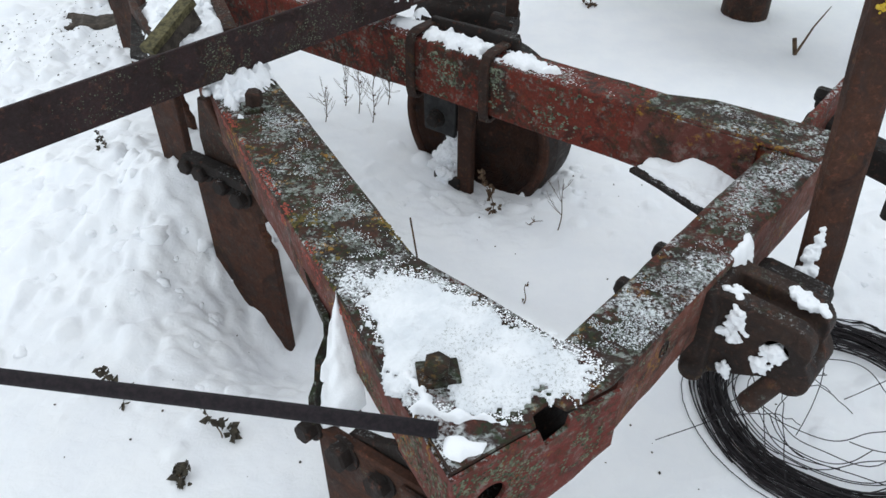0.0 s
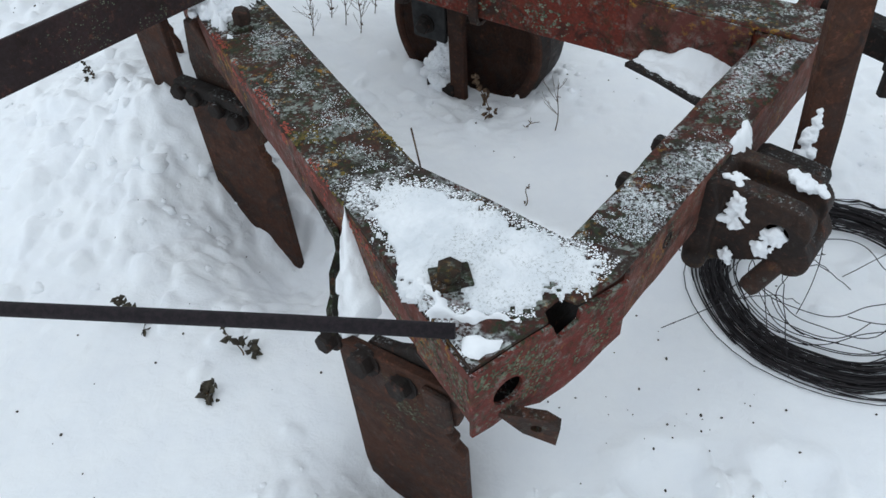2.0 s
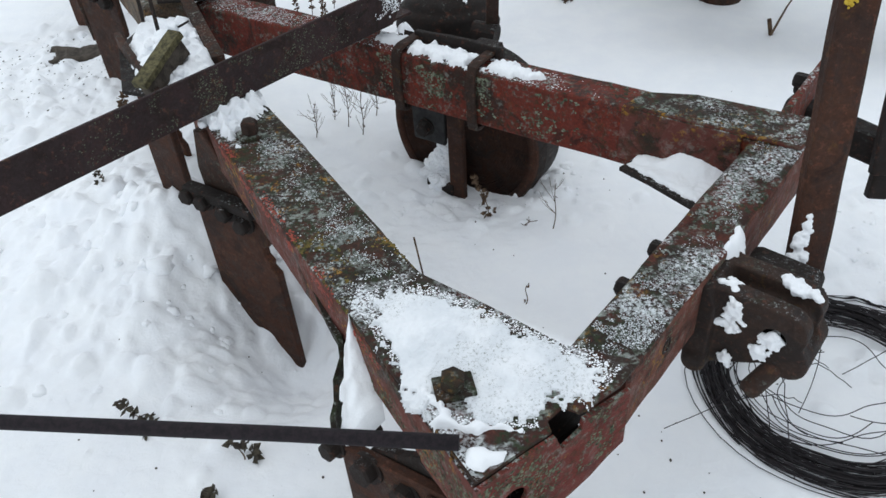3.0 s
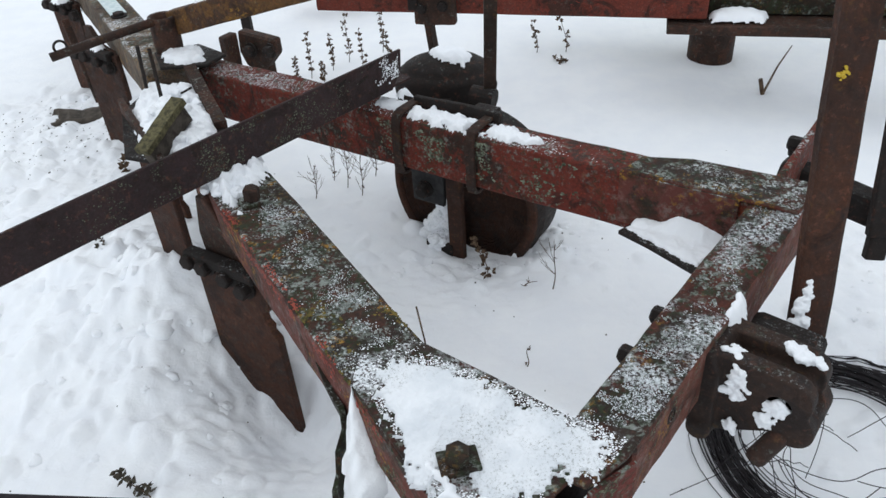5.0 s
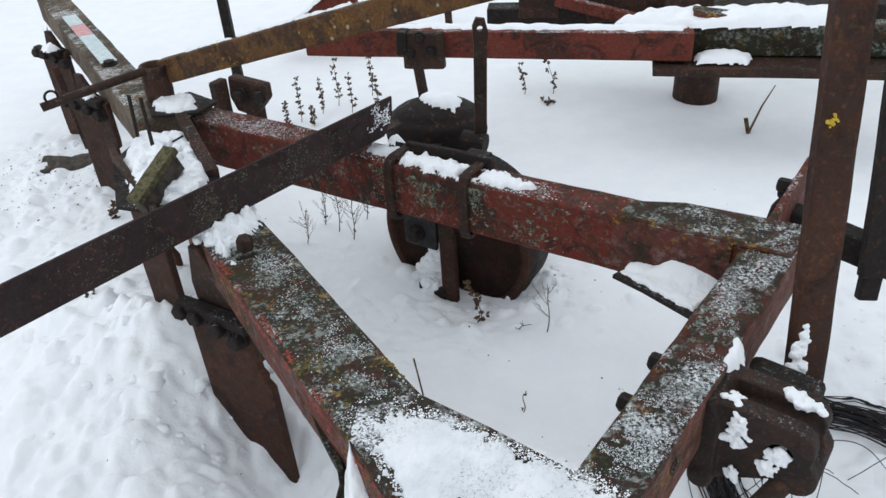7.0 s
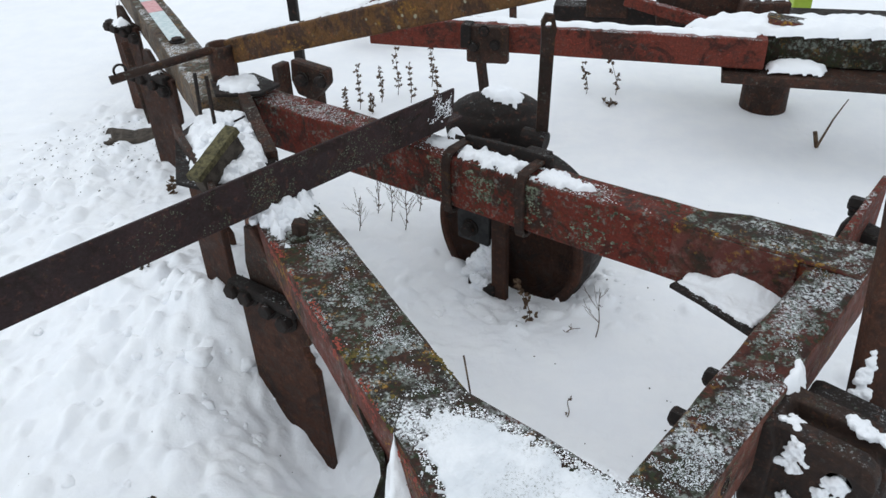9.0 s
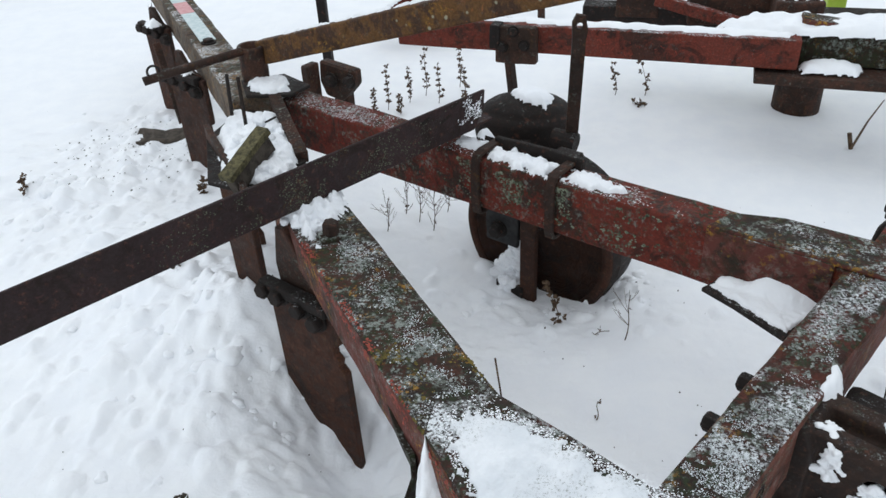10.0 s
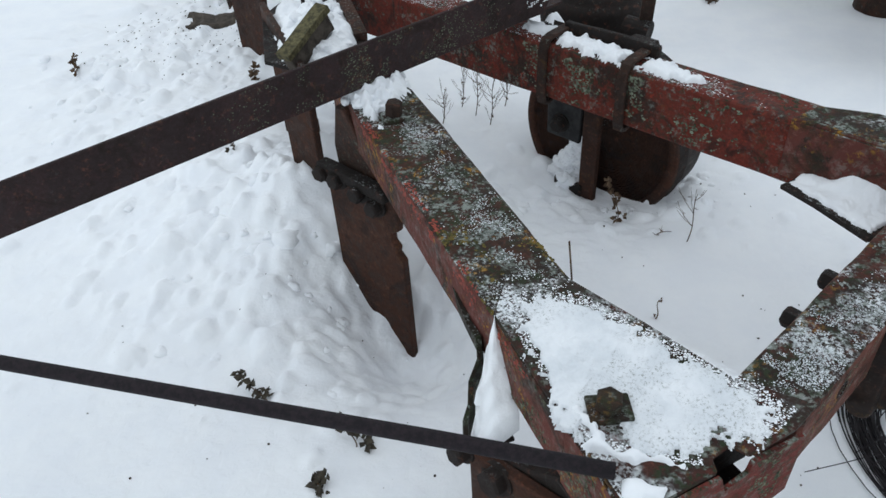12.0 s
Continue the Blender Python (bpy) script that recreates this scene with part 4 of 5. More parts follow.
def heap(label, pts, z, height, step=0.006, rough=0.6, seed=0.0, lump=28.0, mat=None):
    xs, ys = [p[0] for p in pts], [p[1] for p in pts]
    base = z if callable(z) else level(z)
    return snow_cap("snow_patch", label, poly_distance(pts), min(xs) - 0.03, max(xs) + 0.03, min(ys) - 0.03, max(ys) + 0.03, base, height, step, rough, seed, lump, "snow", mat)


T8 = TOP + 0.008
heap("thin crusted snow covering the nose plate", [(0.063, 1.090), (0.105, 1.112), (0.156, 1.110), (0.350, 0.998), (0.415, 0.950), (0.385, 0.905), (0.352, 0.882), (0.325, 0.880), (0.305, 0.850), (0.235, 0.852), (0.220, 0.885), (0.185, 0.895), (0.170, 0.868), (0.155, 0.872), (0.133, 0.918), (0.098, 0.988)], T8, 0.006, 0.0021, 1.9, 1.0, 60, CRUST)
heap("loose snow on the tip of the nose", [(0.212, 0.822), (0.245, 0.824), (0.285, 0.822), (0.280, 0.800), (0.262, 0.788), (0.242, 0.773), (0.224, 0.788)], T8, 0.012, 0.004, 0.6, 2.0)
heap("snow lump beside the bolt", [(0.150, 0.905), (0.182, 0.880), (0.170, 0.845), (0.215, 0.838), (0.300, 0.842), (0.30, 0.856), (0.215, 0.862), (0.190, 0.90), (0.165, 0.935)], T8, 0.014, 0.0035, 0.9, 3.0, 50)
heap("loose snow heaped on the beam end", [(-0.390, 1.700), (-0.365, 1.775), (-0.300, 1.815), (-0.250, 1.760), (-0.245, 1.700), (-0.268, 1.640), (-0.298, 1.640), (-0.262, 1.560), (-0.300, 1.585), (-0.350, 1.640)], TOP, 0.044, 0.003, 1.5, 4.0, 60)
on_long = lambda *q: [tuple((M0 + MX * a + MN * b)[:2]) for a, b in q]
heap("snow in the saddle on the beam", on_long((0.722, 0.016), (0.71, 0.082), (0.935, 0.082), (0.915, 0.045), (0.905, 0.010), (0.82, 0.004)), TOP - 0.002, 0.019, 0.003, 1.9, 5.0, 60)
heap("snow lump by the strap", on_long((0.942, 0.010), (0.945, 0.075), (1.02, 0.085), (1.10, 0.050), (1.06, 0.020), (1.0, 0.004)), TOP - 0.002, 0.016, 0.003, 1.9, 6.0, 60)
heap("snow on the long beam under the angle bar", on_long((0.62, 0.02), (0.60, 0.09), (0.70, 0.09), (0.70, 0.03)), TOP - 0.002, 0.014, 0.0035, 1.9, 6.5, 40)
heap("clumped snow filling the bracket", [(-0.735, 2.130), (-0.745, 2.270), (-0.640, 2.300), (-0.570, 2.270), (-0.465, 2.060), (-0.450, 1.985), (-0.500, 1.880), (-0.615, 1.905), (-0.680, 2.010)], 0.530, 0.052, 0.004, 1.0, 7.0, 26)
heap("snow round the collar", [(-0.74, 2.44), (-0.705, 2.340), (-0.625, 2.325), (-0.565, 2.345), (-0.62, 2.47)], TOP + 0.020, 0.024, 0.004, 1.6, 8.0, 45)
heap("snow lying on the gusset", [(0.534, 1.636), (0.565, 1.672), (0.640, 1.652), (0.716, 1.640), (0.80, 1.622), (0.755, 1.560), (0.656, 1.490), (0.580, 1.582)], lambda x, y: 0.462 + 0.045 * max(0.0, 1 + (Vector((x, y, 0)) - V(M0.x, M0.y, 0)).dot(MN) / 0.035) * max(0.0, 0.45 + 0.9 * noise.noise(Vector((x, y, 0)) * 14)), 0.010, 0.003, 0.5, 9.0, 26)
tagged(part("snow_patch", WEDGE, CLEAN_SNOW, None, "", True), "snow packed between the beam and the torn sheet", "snow", "", "stuff")
heap("snow on the domed cover", [(0.060, 2.40), (0.085, 2.44), (0.170, 2.445), (0.210, 2.40), (0.180, 2.335), (0.110, 2.340)], lambda x, y: 0.578 - 2.8 * ((x - 0.118) ** 2 + 1.3 * (y - 2.40) ** 2), 0.016, 0.005, 0.9, 11.0)
kc = lambda a, b: (mk @ Vector((a, b, 0)))[:2]
KZ = TOP + 0.012
heap("snow lump in the corner of the coupling", [kc(0.335, 0.085), kc(0.425, 0.085), kc(0.430, 0.115), kc(0.400, 0.130), kc(0.335, 0.125)], KZ - 0.036, 0.050, 0.004, 0.9, 14.0, 50)
heap("snow at the foot of the upright", [(0.765, 1.262), (0.800, 1.262), (0.812, 1.285), (0.800, 1.300), (0.770, 1.292)], lambda x, y: 0.46 + 1.2 * (y - 1.262), 0.035, 0.004, 0.8, 16.0, 50)
bp = lambda a, b: (mB @ Vector((a, b, 0)))[:2]
heap("strip of snow along the far beam", [bp(0.3, 0.020), bp(LB - 0.02, 0.012), bp(LB, 0.098), bp(0.3, 0.098)], 0.551, 0.014, 0.010, 1.4, 17.0, 14)
heap("snow heap at the far beam's end", [bp(LB - 0.12, 0.035), bp(LB + 0.5, 0.085), bp(LB + 0.6, 0.30), bp(LB - 0.15, 0.25), bp(LB - 0.3, 0.10)], 0.548, 0.045, 0.010, 1.0, 18.0, 14)
heap("snow on the flange", [bp(LB + 0.005, -0.015), bp(LB + 0.20, -0.005), bp(LB + 0.22, 0.085), bp(LB + 0.005, 0.088)], 0.443, 0.035, 0.008, 0.8, 19.0, 18)
heap("snow on the end box", [(1.01, 3.335), (1.165, 3.320), (1.175, 3.46), (1.02, 3.475)], 0.574, 0.035, 0.008, 0.5, 20.0, 14)
heap("snow on the far share", [(-0.72, 4.13), (-0.66, 4.10), (-0.44, 4.23), (-0.45, 4.33), (-0.60, 4.28)], lambda x, y: 0.27 + 0.62 * (x + 0.74), 0.03, 0.010, 0.6, 21.0, 14)
heap("snow on the far leg clamp", [(-1.13, 2.745), (-1.09, 2.720), (-1.06, 2.760), (-1.10, 2.795)], 0.494, 0.035, 0.005, 0.8, 22.0, 30)
heap("snow on the last leg clamp", [(-1.53, 3.27), (-1.46, 3.22), (-1.42, 3.27), (-1.48, 3.31)], 0.505, 0.035, 0.006, 0.8, 23.0, 30)
heap("snow inside the wheel", [(0.02, 2.20), (0.09, 2.165), (0.125, 2.185), (0.125, 2.24), (0.05, 2.25)], 0.05, 0.10, 0.006, 0.8, 24.0, 18)
heap("snow in the bar's end", [(-0.005, 2.085), (0.04, 2.115), (0.055, 2.085), (0.03, 2.06)], TOP + 0.014, 0.03, 0.005, 0.8, 25.0, 30)

gd = (G1 - G0).normalized()
gq = Vector((gd.x, gd.y, 0)).normalized()
gw = V(-gq.y, gq.x, 0)
heap("thin line of snow along the strut", [tuple((G0 + gq * a + gw * b)[:2]) for a, b in ((0.10, -0.014), (1.2, -0.010), (1.2, 0.018), (0.10, 0.018))],
     lambda x, y: G0.z + 0.034 / gd.dot(gq) + (Vector((x, y, 0)) - V(G0.x, G0.y, 0)).dot(gq) * gd.z / gd.dot(gq), 0.010, 0.006, 1.0, 26.0, 25)

CRUMB = bpy.data.textures.new("crumb", "CLOUDS")
CRUMB.noise_scale, CRUMB.noise_depth = 0.012, 3


def clump(label, balls):
    """A small clinging clump of snow, grown together from lumps (x, y, z, radius)."""
    bm = bmesh.new()
    for x, y, z, r in balls:
        near = sum(1 for b in balls if math.dist(b[:3], (x, y, z)) < 0.8 * (r + b[3]))
        if near >= 4:  # stray lumps have fallen off
            bmesh.ops.create_icosphere(bm, subdivisions=2, radius=r, matrix=Matrix.Translation((x, y, z)) @ Matrix.Diagonal((1, 0.85, 0.8, 1)))
    ob = tagged(part("snow_patch", bm, CLEAN_SNOW, None, "", True), label, "snow", "", "stuff")
    md = ob.modifiers.new("remesh", "REMESH")
    md.mode, md.voxel_size, md.use_smooth_shade = "VOXEL", 0.0022, True
    ob.modifiers.new("smooth", "SMOOTH").iterations = 3
    dm = ob.modifiers.new("crumble", "DISPLACE")
    dm.texture, dm.strength, dm.mid_level = CRUMB, 0.013, 0.5
    return ob


cr = random.Random(21)
clump("snow clinging to the foot of the upright", [(0.780 + 0.006 * cr.gauss(0, 1) + 0.04 * (z - 0.42), 1.2445 + 0.2625 * (z - 0.36), z, cr.uniform(0.008, 0.015) * (1.25 - 3.6 * (z - 0.40))) for z in np.linspace(0.405, 0.60, 48)])


def cluster(label, a, b, z, sa, sb, sz, count, r0, r1):
    clump(label, [(*(mk @ Vector((cr.gauss(a, 0.75 * sa), cr.gauss(b, 0.75 * sb), cr.gauss(z, sz)))), cr.uniform(1.15 * r0, 1.15 * r1)) for _ in range(count)])


cluster("snow clinging to the coupling's shoulder", 0.292, 0.142, -0.040, 0.012, 0.016, 0.004, 60, 0.003, 0.007)
cluster("snow on the coupling's face", 0.275, 0.158, -0.078, 0.002, 0.020, 0.018, 70, 0.003, 0.007)
cluster("snow on the coupling's nose", 0.350, 0.228, -0.036, 0.012, 0.022, 0.003, 60, 0.003, 0.008)
cluster("snow in the bore of the coupling", 0.282, 0.226, -0.099, 0.004, 0.010, 0.008, 60, 0.004, 0.007)
cluster("snow low on the coupling", 0.274, 0.212, -0.128, 0.002, 0.012, 0.008, 40, 0.003, 0.006)
cluster("snow on the coupling's lower edge", 0.272, 0.165, -0.165, 0.003, 0.014, 0.006, 36, 0.003, 0.006)
clump("snow in the end of the angle bar", [(*(F0 + FX * cr.uniform(0.54, 0.61) + V(-FX.y, FX.x, 0) * cr.uniform(0.005, 0.04) + V(0, 0, 0.008 + cr.uniform(0, 0.03))), cr.uniform(0.005, 0.011)) for _ in range(30)])
clump("snow under the angle bar on the beam end", [(cr.gauss(-0.315, 0.030), cr.gauss(1.665, 0.035), TOP + cr.uniform(0.0, 0.022), cr.uniform(0.007, 0.016)) for _ in range(60)])
clump("snow clods in the bracket", [(cr.gauss(-0.600, 0.042), cr.gauss(2.09, 0.062), 0.562 + cr.uniform(-0.01, 0.028), cr.uniform(0.006, 0.018)) for _ in range(120)])
clump("snow clods beside the wood block", [(cr.gauss(-0.495, 0.022), cr.gauss(1.945, 0.035), 0.548 + cr.uniform(-0.012, 0.014), cr.uniform(0.006, 0.016)) for _ in range(70)])
clump("snow clods at the wheel's foot", [(cr.gauss(0.10, 0.028), cr.gauss(2.165, 0.010), 0.04 + abs(cr.gauss(0, 0.030)), cr.uniform(0.012, 0.022)) for _ in range(36)])

clump("snow drifted into the wheel", [(*(V(0.128, 2.162, 0) - MX * a + MN * cr.uniform(0.0, 0.03) + V(0, 0, cr.uniform(0.03, 0.235 - 1.3 * a))), cr.uniform(0.014, 0.024)) for a in [cr.uniform(0.008, 0.105) for _ in range(90)]])


def flakes(bm, m, spots):
    """Low crumbs of crust (x, y, radius, height) lying on the plane z = 0 of the matrix m."""
    for x, y, rad, h in spots:
        n, turn, long = 6, cr.uniform(0, 6.28), cr.uniform(0.6, 1.0)
        ring = [bm.verts.new(m @ Vector((x + rad * cr.uniform(0.6, 1.2) * math.cos(turn + 6.283 * k / n), y + long * rad * cr.uniform(0.6, 1.2) * math.sin(turn + 6.283 * k / n), 0.0002))) for k in range(n)]
        mid = bm.verts.new(m @ Vector((x + 0.3 * rad * cr.uniform(-1, 1), y + 0.3 * rad * cr.uniform(-1, 1), h)))
        for k in range(n):
            bm.faces.new((ring[k], ring[(k + 1) % n], mid))


def strewn(count, draw, scale, least, r0, r1, seed):
    """Spots drawn at random and kept where a noise is high, so that they gather in patches."""
    out = []
    while len(out) < count:
        x, y = draw()
        if noise.noise(Vector((x * scale, y * scale, seed))) + 0.5 * noise.noise(Vector((x * scale * 3, y * scale * 3, seed))) > least:
            rad = cr.uniform(r0, r1) * cr.uniform(0.5, 1.0)
            out.append((x, y, rad, rad * cr.uniform(0.25, 0.5)))
    return out


# lichen growing along the slanting beam, frost among it, yellow moss by the outer edge
OLIVE_LICHEN = plain("olive_lichen", (0.03, 0.036, 0.020), (0.15, 0.16, 0.11), 90, 0.95)
GREY_LICHEN = plain("grey_lichen", (0.035, 0.042, 0.030), (0.31, 0.33, 0.31), 110, 0.95)
bm = bmesh.new()
flakes(bm, mA, strewn(1700, lambda: (cr.triangular(0.36, 0.88, 0.45), max(-0.135, min(-0.012, cr.gauss(-0.085, 0.028)))), 16, 0.02, 0.0016, 0.0045, 1.0))
flakes(bm, mA, strewn(90, lambda: (cr.gauss(0.845, 0.028), cr.gauss(-0.080, 0.014)), 16, -0.5, 0.003, 0.007, 1.0))
tagged(part("lichen_crust", bm, GREY_LICHEN, slanting, "", True), "pale grey-green lichen", "", "", "stuff")
bm = bmesh.new()
flakes(bm, mA, strewn(420, lambda: (cr.triangular(0.30, 0.62, 0.42), max(-0.06, min(-0.004, cr.gauss(-0.026, 0.014)))), 22, 0.05, 0.0025, 0.0055, 3.0))
flakes(bm, mA, strewn(120, lambda: (cr.uniform(0.40, 0.50), max(-0.142, min(-0.09, cr.gauss(-0.132, 0.012)))), 22, 0.0, 0.002, 0.0045, 3.0))
tagged(part("moss", bm, plain("yellow_moss", (0.028, 0.032, 0.012), (0.16, 0.115, 0.025), 70, 0.95), slanting, "", True), "yellow-green moss", "", "", "stuff")

# loose grains of snow lying round the patches
bm = bmesh.new()
flakes(bm, mA @ Matrix.Translation((0, 0, 0.0008)), strewn(700, lambda: (0.345 + abs(cr.gauss(0, 0.075)), max(-0.138, min(-0.02, cr.gauss(-0.088, 0.030)))), 30, 0.0, 0.0008, 0.0026, 5.0))
flakes(bm, mA @ Matrix.Translation((0, 0, 0.0008)), strewn(900, lambda: (cr.triangular(0.40, 0.90, 0.52), max(-0.138, min(-0.02, cr.gauss(-0.092, 0.026)))), 15, 0.08, 0.0007, 0.0022, 5.5))
flakes(bm, mA @ Matrix.Translation((0, 0, 0.0008)), strewn(260, lambda: (cr.gauss(0.905, 0.026), cr.gauss(-0.085, 0.014)), 15, -0.4, 0.0008, 0.0024, 5.5))
tagged(part("snow_patch", bm, FROST, None, "", True), "snow grains scattered over the slanting beam", "snow", "", "stuff")
mM = axes(M0, M0 + MX)
bm = bmesh.new()
for x, sx, n in ((0.03, 0.06, 160), (0.14, 0.09, 260), (0.29, 0.07, 320)):
    c = mM.inverted() @ V(x, M0.y + (x - M0.x) * MX.y / MX.x, TOP)
    side = 1 if (mM.inverted() @ (V(x, 0, TOP) + V(0, M0.y + (x - M0.x) * MX.y / MX.x, 0) + MN * 0.05)).y > 0 else -1
    flakes(bm, mM, strewn(n, lambda: (cr.gauss(c.x, sx), side * cr.uniform(0.004, 0.075)), 26, -0.05, 0.0009, 0.0032, 7.0))
tagged(part("snow_patch", bm, CLEAN_SNOW, None, "", True), "snow grains scattered over the long beam", "snow", "", "stuff")

edge = poly_distance([(0.063, 1.090), (0.105, 1.112), (0.156, 1.110), (0.350, 0.998), (0.415, 0.950), (0.385, 0.905), (0.352, 0.882), (0.305, 0.850), (0.235, 0.852), (0.170, 0.868), (0.098, 0.988)])
inner = poly_distance([tuple((A0 + AX * a - AN * 0 + AN * c)[:2]) for a, c in ((0.06, 0.012), (0.42, 0.012), (0.42, 0.140), (0.345, 0.140))] + [(0.385, 1.000), (0.440, 0.955), (0.372, 0.868), (0.300, 0.800)])
spots = []
while len(spots) < 2600:
    x, y = cr.uniform(0.0, 0.46), cr.uniform(0.78, 1.16)
    d = edge(x, y)
    if d < 0.012 and inner(x, y) > 0.002 and cr.random() < math.exp(-abs(d) / 0.014) and math.hypot(x - 0.352, y - 0.862) > 0.036 and y > 0.85:
        rad = cr.uniform(0.0005, 0.0021)
        spots.append((x, y, rad, rad * 0.45))
bm = bmesh.new()
flakes(bm, Matrix.Translation((0, 0, T8 + 0.0006)), spots)
tagged(part("snow_patch", bm, CLEAN_SNOW, None, "", True), "snow grains scattered round the crust on the nose", "snow", "", "stuff")

# bright paint left along the slanting beam's outer edge
bm = bmesh.new()
side_face = mA @ Matrix(((1, 0, 0, 0), (0, 0, 1, 0.0003), (0, 1, 0, 0), (0, 0, 0, 1)))
flakes(bm, mA, strewn(420, lambda: (cr.uniform(0.30, 0.98), -0.003 - abs(cr.gauss(0, 0.006))), 12, 0.05, 0.0012, 0.0040, 15.0))
flakes(bm, side_face, strewn(520, lambda: (cr.uniform(0.16, 0.98), -0.006 - abs(cr.gauss(0, 0.012))), 12, 0.05, 0.0012, 0.0050, 15.0))
tagged(part("edge_paint", bm, plain("orange_red_flakes", (0.20, 0.035, 0.022), (0.33, 0.060, 0.035), 70, 0.7), slanting, "", True), "orange-red paint left along the edge", "", "", "stuff")

# lichen on the nose plate's front, the cheek and the cross beam's outer side
bm = bmesh.new()
flakes(bm, mf @ Matrix.Translation((0, 0, 0.0082)), [q for q in strewn(900, lambda: (cr.uniform(0.002, 0.24), cr.uniform(-0.115, -0.004)), 16, -0.05, 0.0012, 0.0044, 17.0) if math.hypot(q[0] - 0.056, q[1] + 0.072) > 0.029 and not (0.12 < q[0] < 0.185 and q[1] > -0.035)])
flakes(bm, side_face, strewn(700, lambda: (cr.uniform(0.004, 0.34), cr.uniform(-0.100, -0.004)), 16, -0.02, 0.0012, 0.0044, 18.0))
flakes(bm, mR @ Matrix(((1, 0, 0, 0), (0, 0, -1, -0.1003), (0, 1, 0, 0), (0, 0, 0, 1))), strewn(500, lambda: (cr.uniform(0.06, 0.70), -0.008 - 0.10 * cr.random() ** 1.5), 20, 0.05, 0.0008, 0.0032, 19.0))
tagged(part("lichen_crust", bm, plain("nose_lichen", (0.022, 0.028, 0.014), (0.17, 0.175, 0.115), 100, 0.95), plough, "", True), "olive and grey lichen", "", "", "stuff")

# frost on the left end of the long beam
bm = bmesh.new()
flakes(bm, axes(M0, M0 + MX) @ Matrix.Translation((0, 0, -0.0015)), strewn(1500, lambda: (cr.uniform(0.0, 0.62), cr.uniform(0.006, 0.092)), 16, -0.15, 0.0008, 0.0028, 16.0))
tagged(part("snow_patch", bm, FROST, None, "", True), "frost and thin snow on the long beam's end", "snow", "", "stuff")

# frost and lichen on the cross beam, grains in the end of the angle bar, lichen streaks on the near leg
bm = bmesh.new()
flakes(bm, mR, strewn(2600, lambda: (cr.triangular(0.035, 0.36, 0.10), cr.uniform(-0.094, -0.008)), 24, -0.10, 0.0006, 0.0019, 8.0))
flakes(bm, mR, strewn(900, lambda: (cr.uniform(0.36, 0.72), cr.uniform(-0.085, -0.015)), 18, 0.08, 0.0006, 0.0018, 8.0))
tagged(part("snow_patch", bm, FROST, None, "", True), "snow grains and frost on the cross beam", "snow", "", "stuff")
bm = bmesh.new()
flakes(bm, mR, strewn(700, lambda: (cr.uniform(0.22, 0.75), cr.uniform(-0.09, -0.012)), 16, 0.05, 0.0016, 0.0045, 9.0))
tagged(part("lichen_crust", bm, GREY_LICHEN, cross, "", True), "pale grey-green lichen", "", "", "stuff")
bm = bmesh.new()
flakes(bm, upright(F0, FX) @ Matrix.Translation((0, 0, 0.0042)), strewn(260, lambda: (cr.triangular(0.50, 0.595, 0.585), cr.uniform(0.030, 0.095)), 30, -0.05, 0.0010, 0.0040, 12.0))
tagged(part("snow_patch", bm, CLEAN_SNOW, None, "", True), "snow grains stuck to the angle bar's end", "snow", "", "stuff")
bm = bmesh.new()
flakes(bm, upright(F0, FX) @ Matrix.Translation((0, 0, 0.0040)), strewn(1300, lambda: (cr.triangular(-0.35, 0.48, 0.12), cr.uniform(0.004, 0.092)), 12, 0.04, 0.0008, 0.0026, 13.0))
tagged(part("lichen_crust", bm, OLIVE_LICHEN, angle_bar, "", True), "pale grey lichen specks", "", "", "stuff")
bm = bmesh.new()
flakes(bm, m_leg @ Matrix.Translation((0, 0, 0.0102)), strewn(330, lambda: (cr.gauss(0.115, 0.030), cr.triangular(0.16, 0.37, 0.30)), 18, 0.0, 0.0010, 0.0030, 14.0))
tagged(part("lichen_crust", bm, OLIVE_LICHEN, near_leg, "", True), "olive lichen streaks", "", "", "stuff")

# lichen on the long beam's face, and on the angle bar's
face = Matrix(((1, 0, 0, 0), (0, 0, -1, 0), (0, 1, 0, 0), (0, 0, 0, 1)))
bm = bmesh.new()
flakes(bm, mM @ face @ Matrix.Translation((0, 0, 0.0005)), strewn(700, lambda: (cr.triangular(0.60, 1.25, 0.85), -0.012 - 0.115 * cr.random() ** 1.6), 14, 0.08, 0.0020, 0.0055, 11.0))
tagged(part("lichen_crust", bm, plain("dark_lichen", (0.030, 0.038, 0.020), (0.22, 0.25, 0.18), 80, 0.95), long_beam, "", True), "dark green and grey lichen", "", "", "stuff")

# ---- the coil of wire ----
coil = thing("wire_coil", "coil of thin black wire lying on the snow", "wire coil", (0.95, 1.37, 0.08))
rng = random.Random(4)


def loop_points(cx, cy, r, squash, turn, z, wob, a0, a1, n=70):
    out = []
    for a in np.linspace(a0, a1, n):
        rr = r + wob * math.sin(3 * a + turn * 7) + 0.4 * wob * math.sin(7 * a + turn)
        x, y = rr * math.cos(a), squash * rr * math.sin(a)
        X, Y = cx + x * math.cos(turn * 0.3) - y * math.sin(turn * 0.3), cy + x * math.sin(turn * 0.3) + y * math.cos(turn * 0.3)
        out.append((X, Y, max(ground_z(X, Y) + 0.004, z)))
    return out


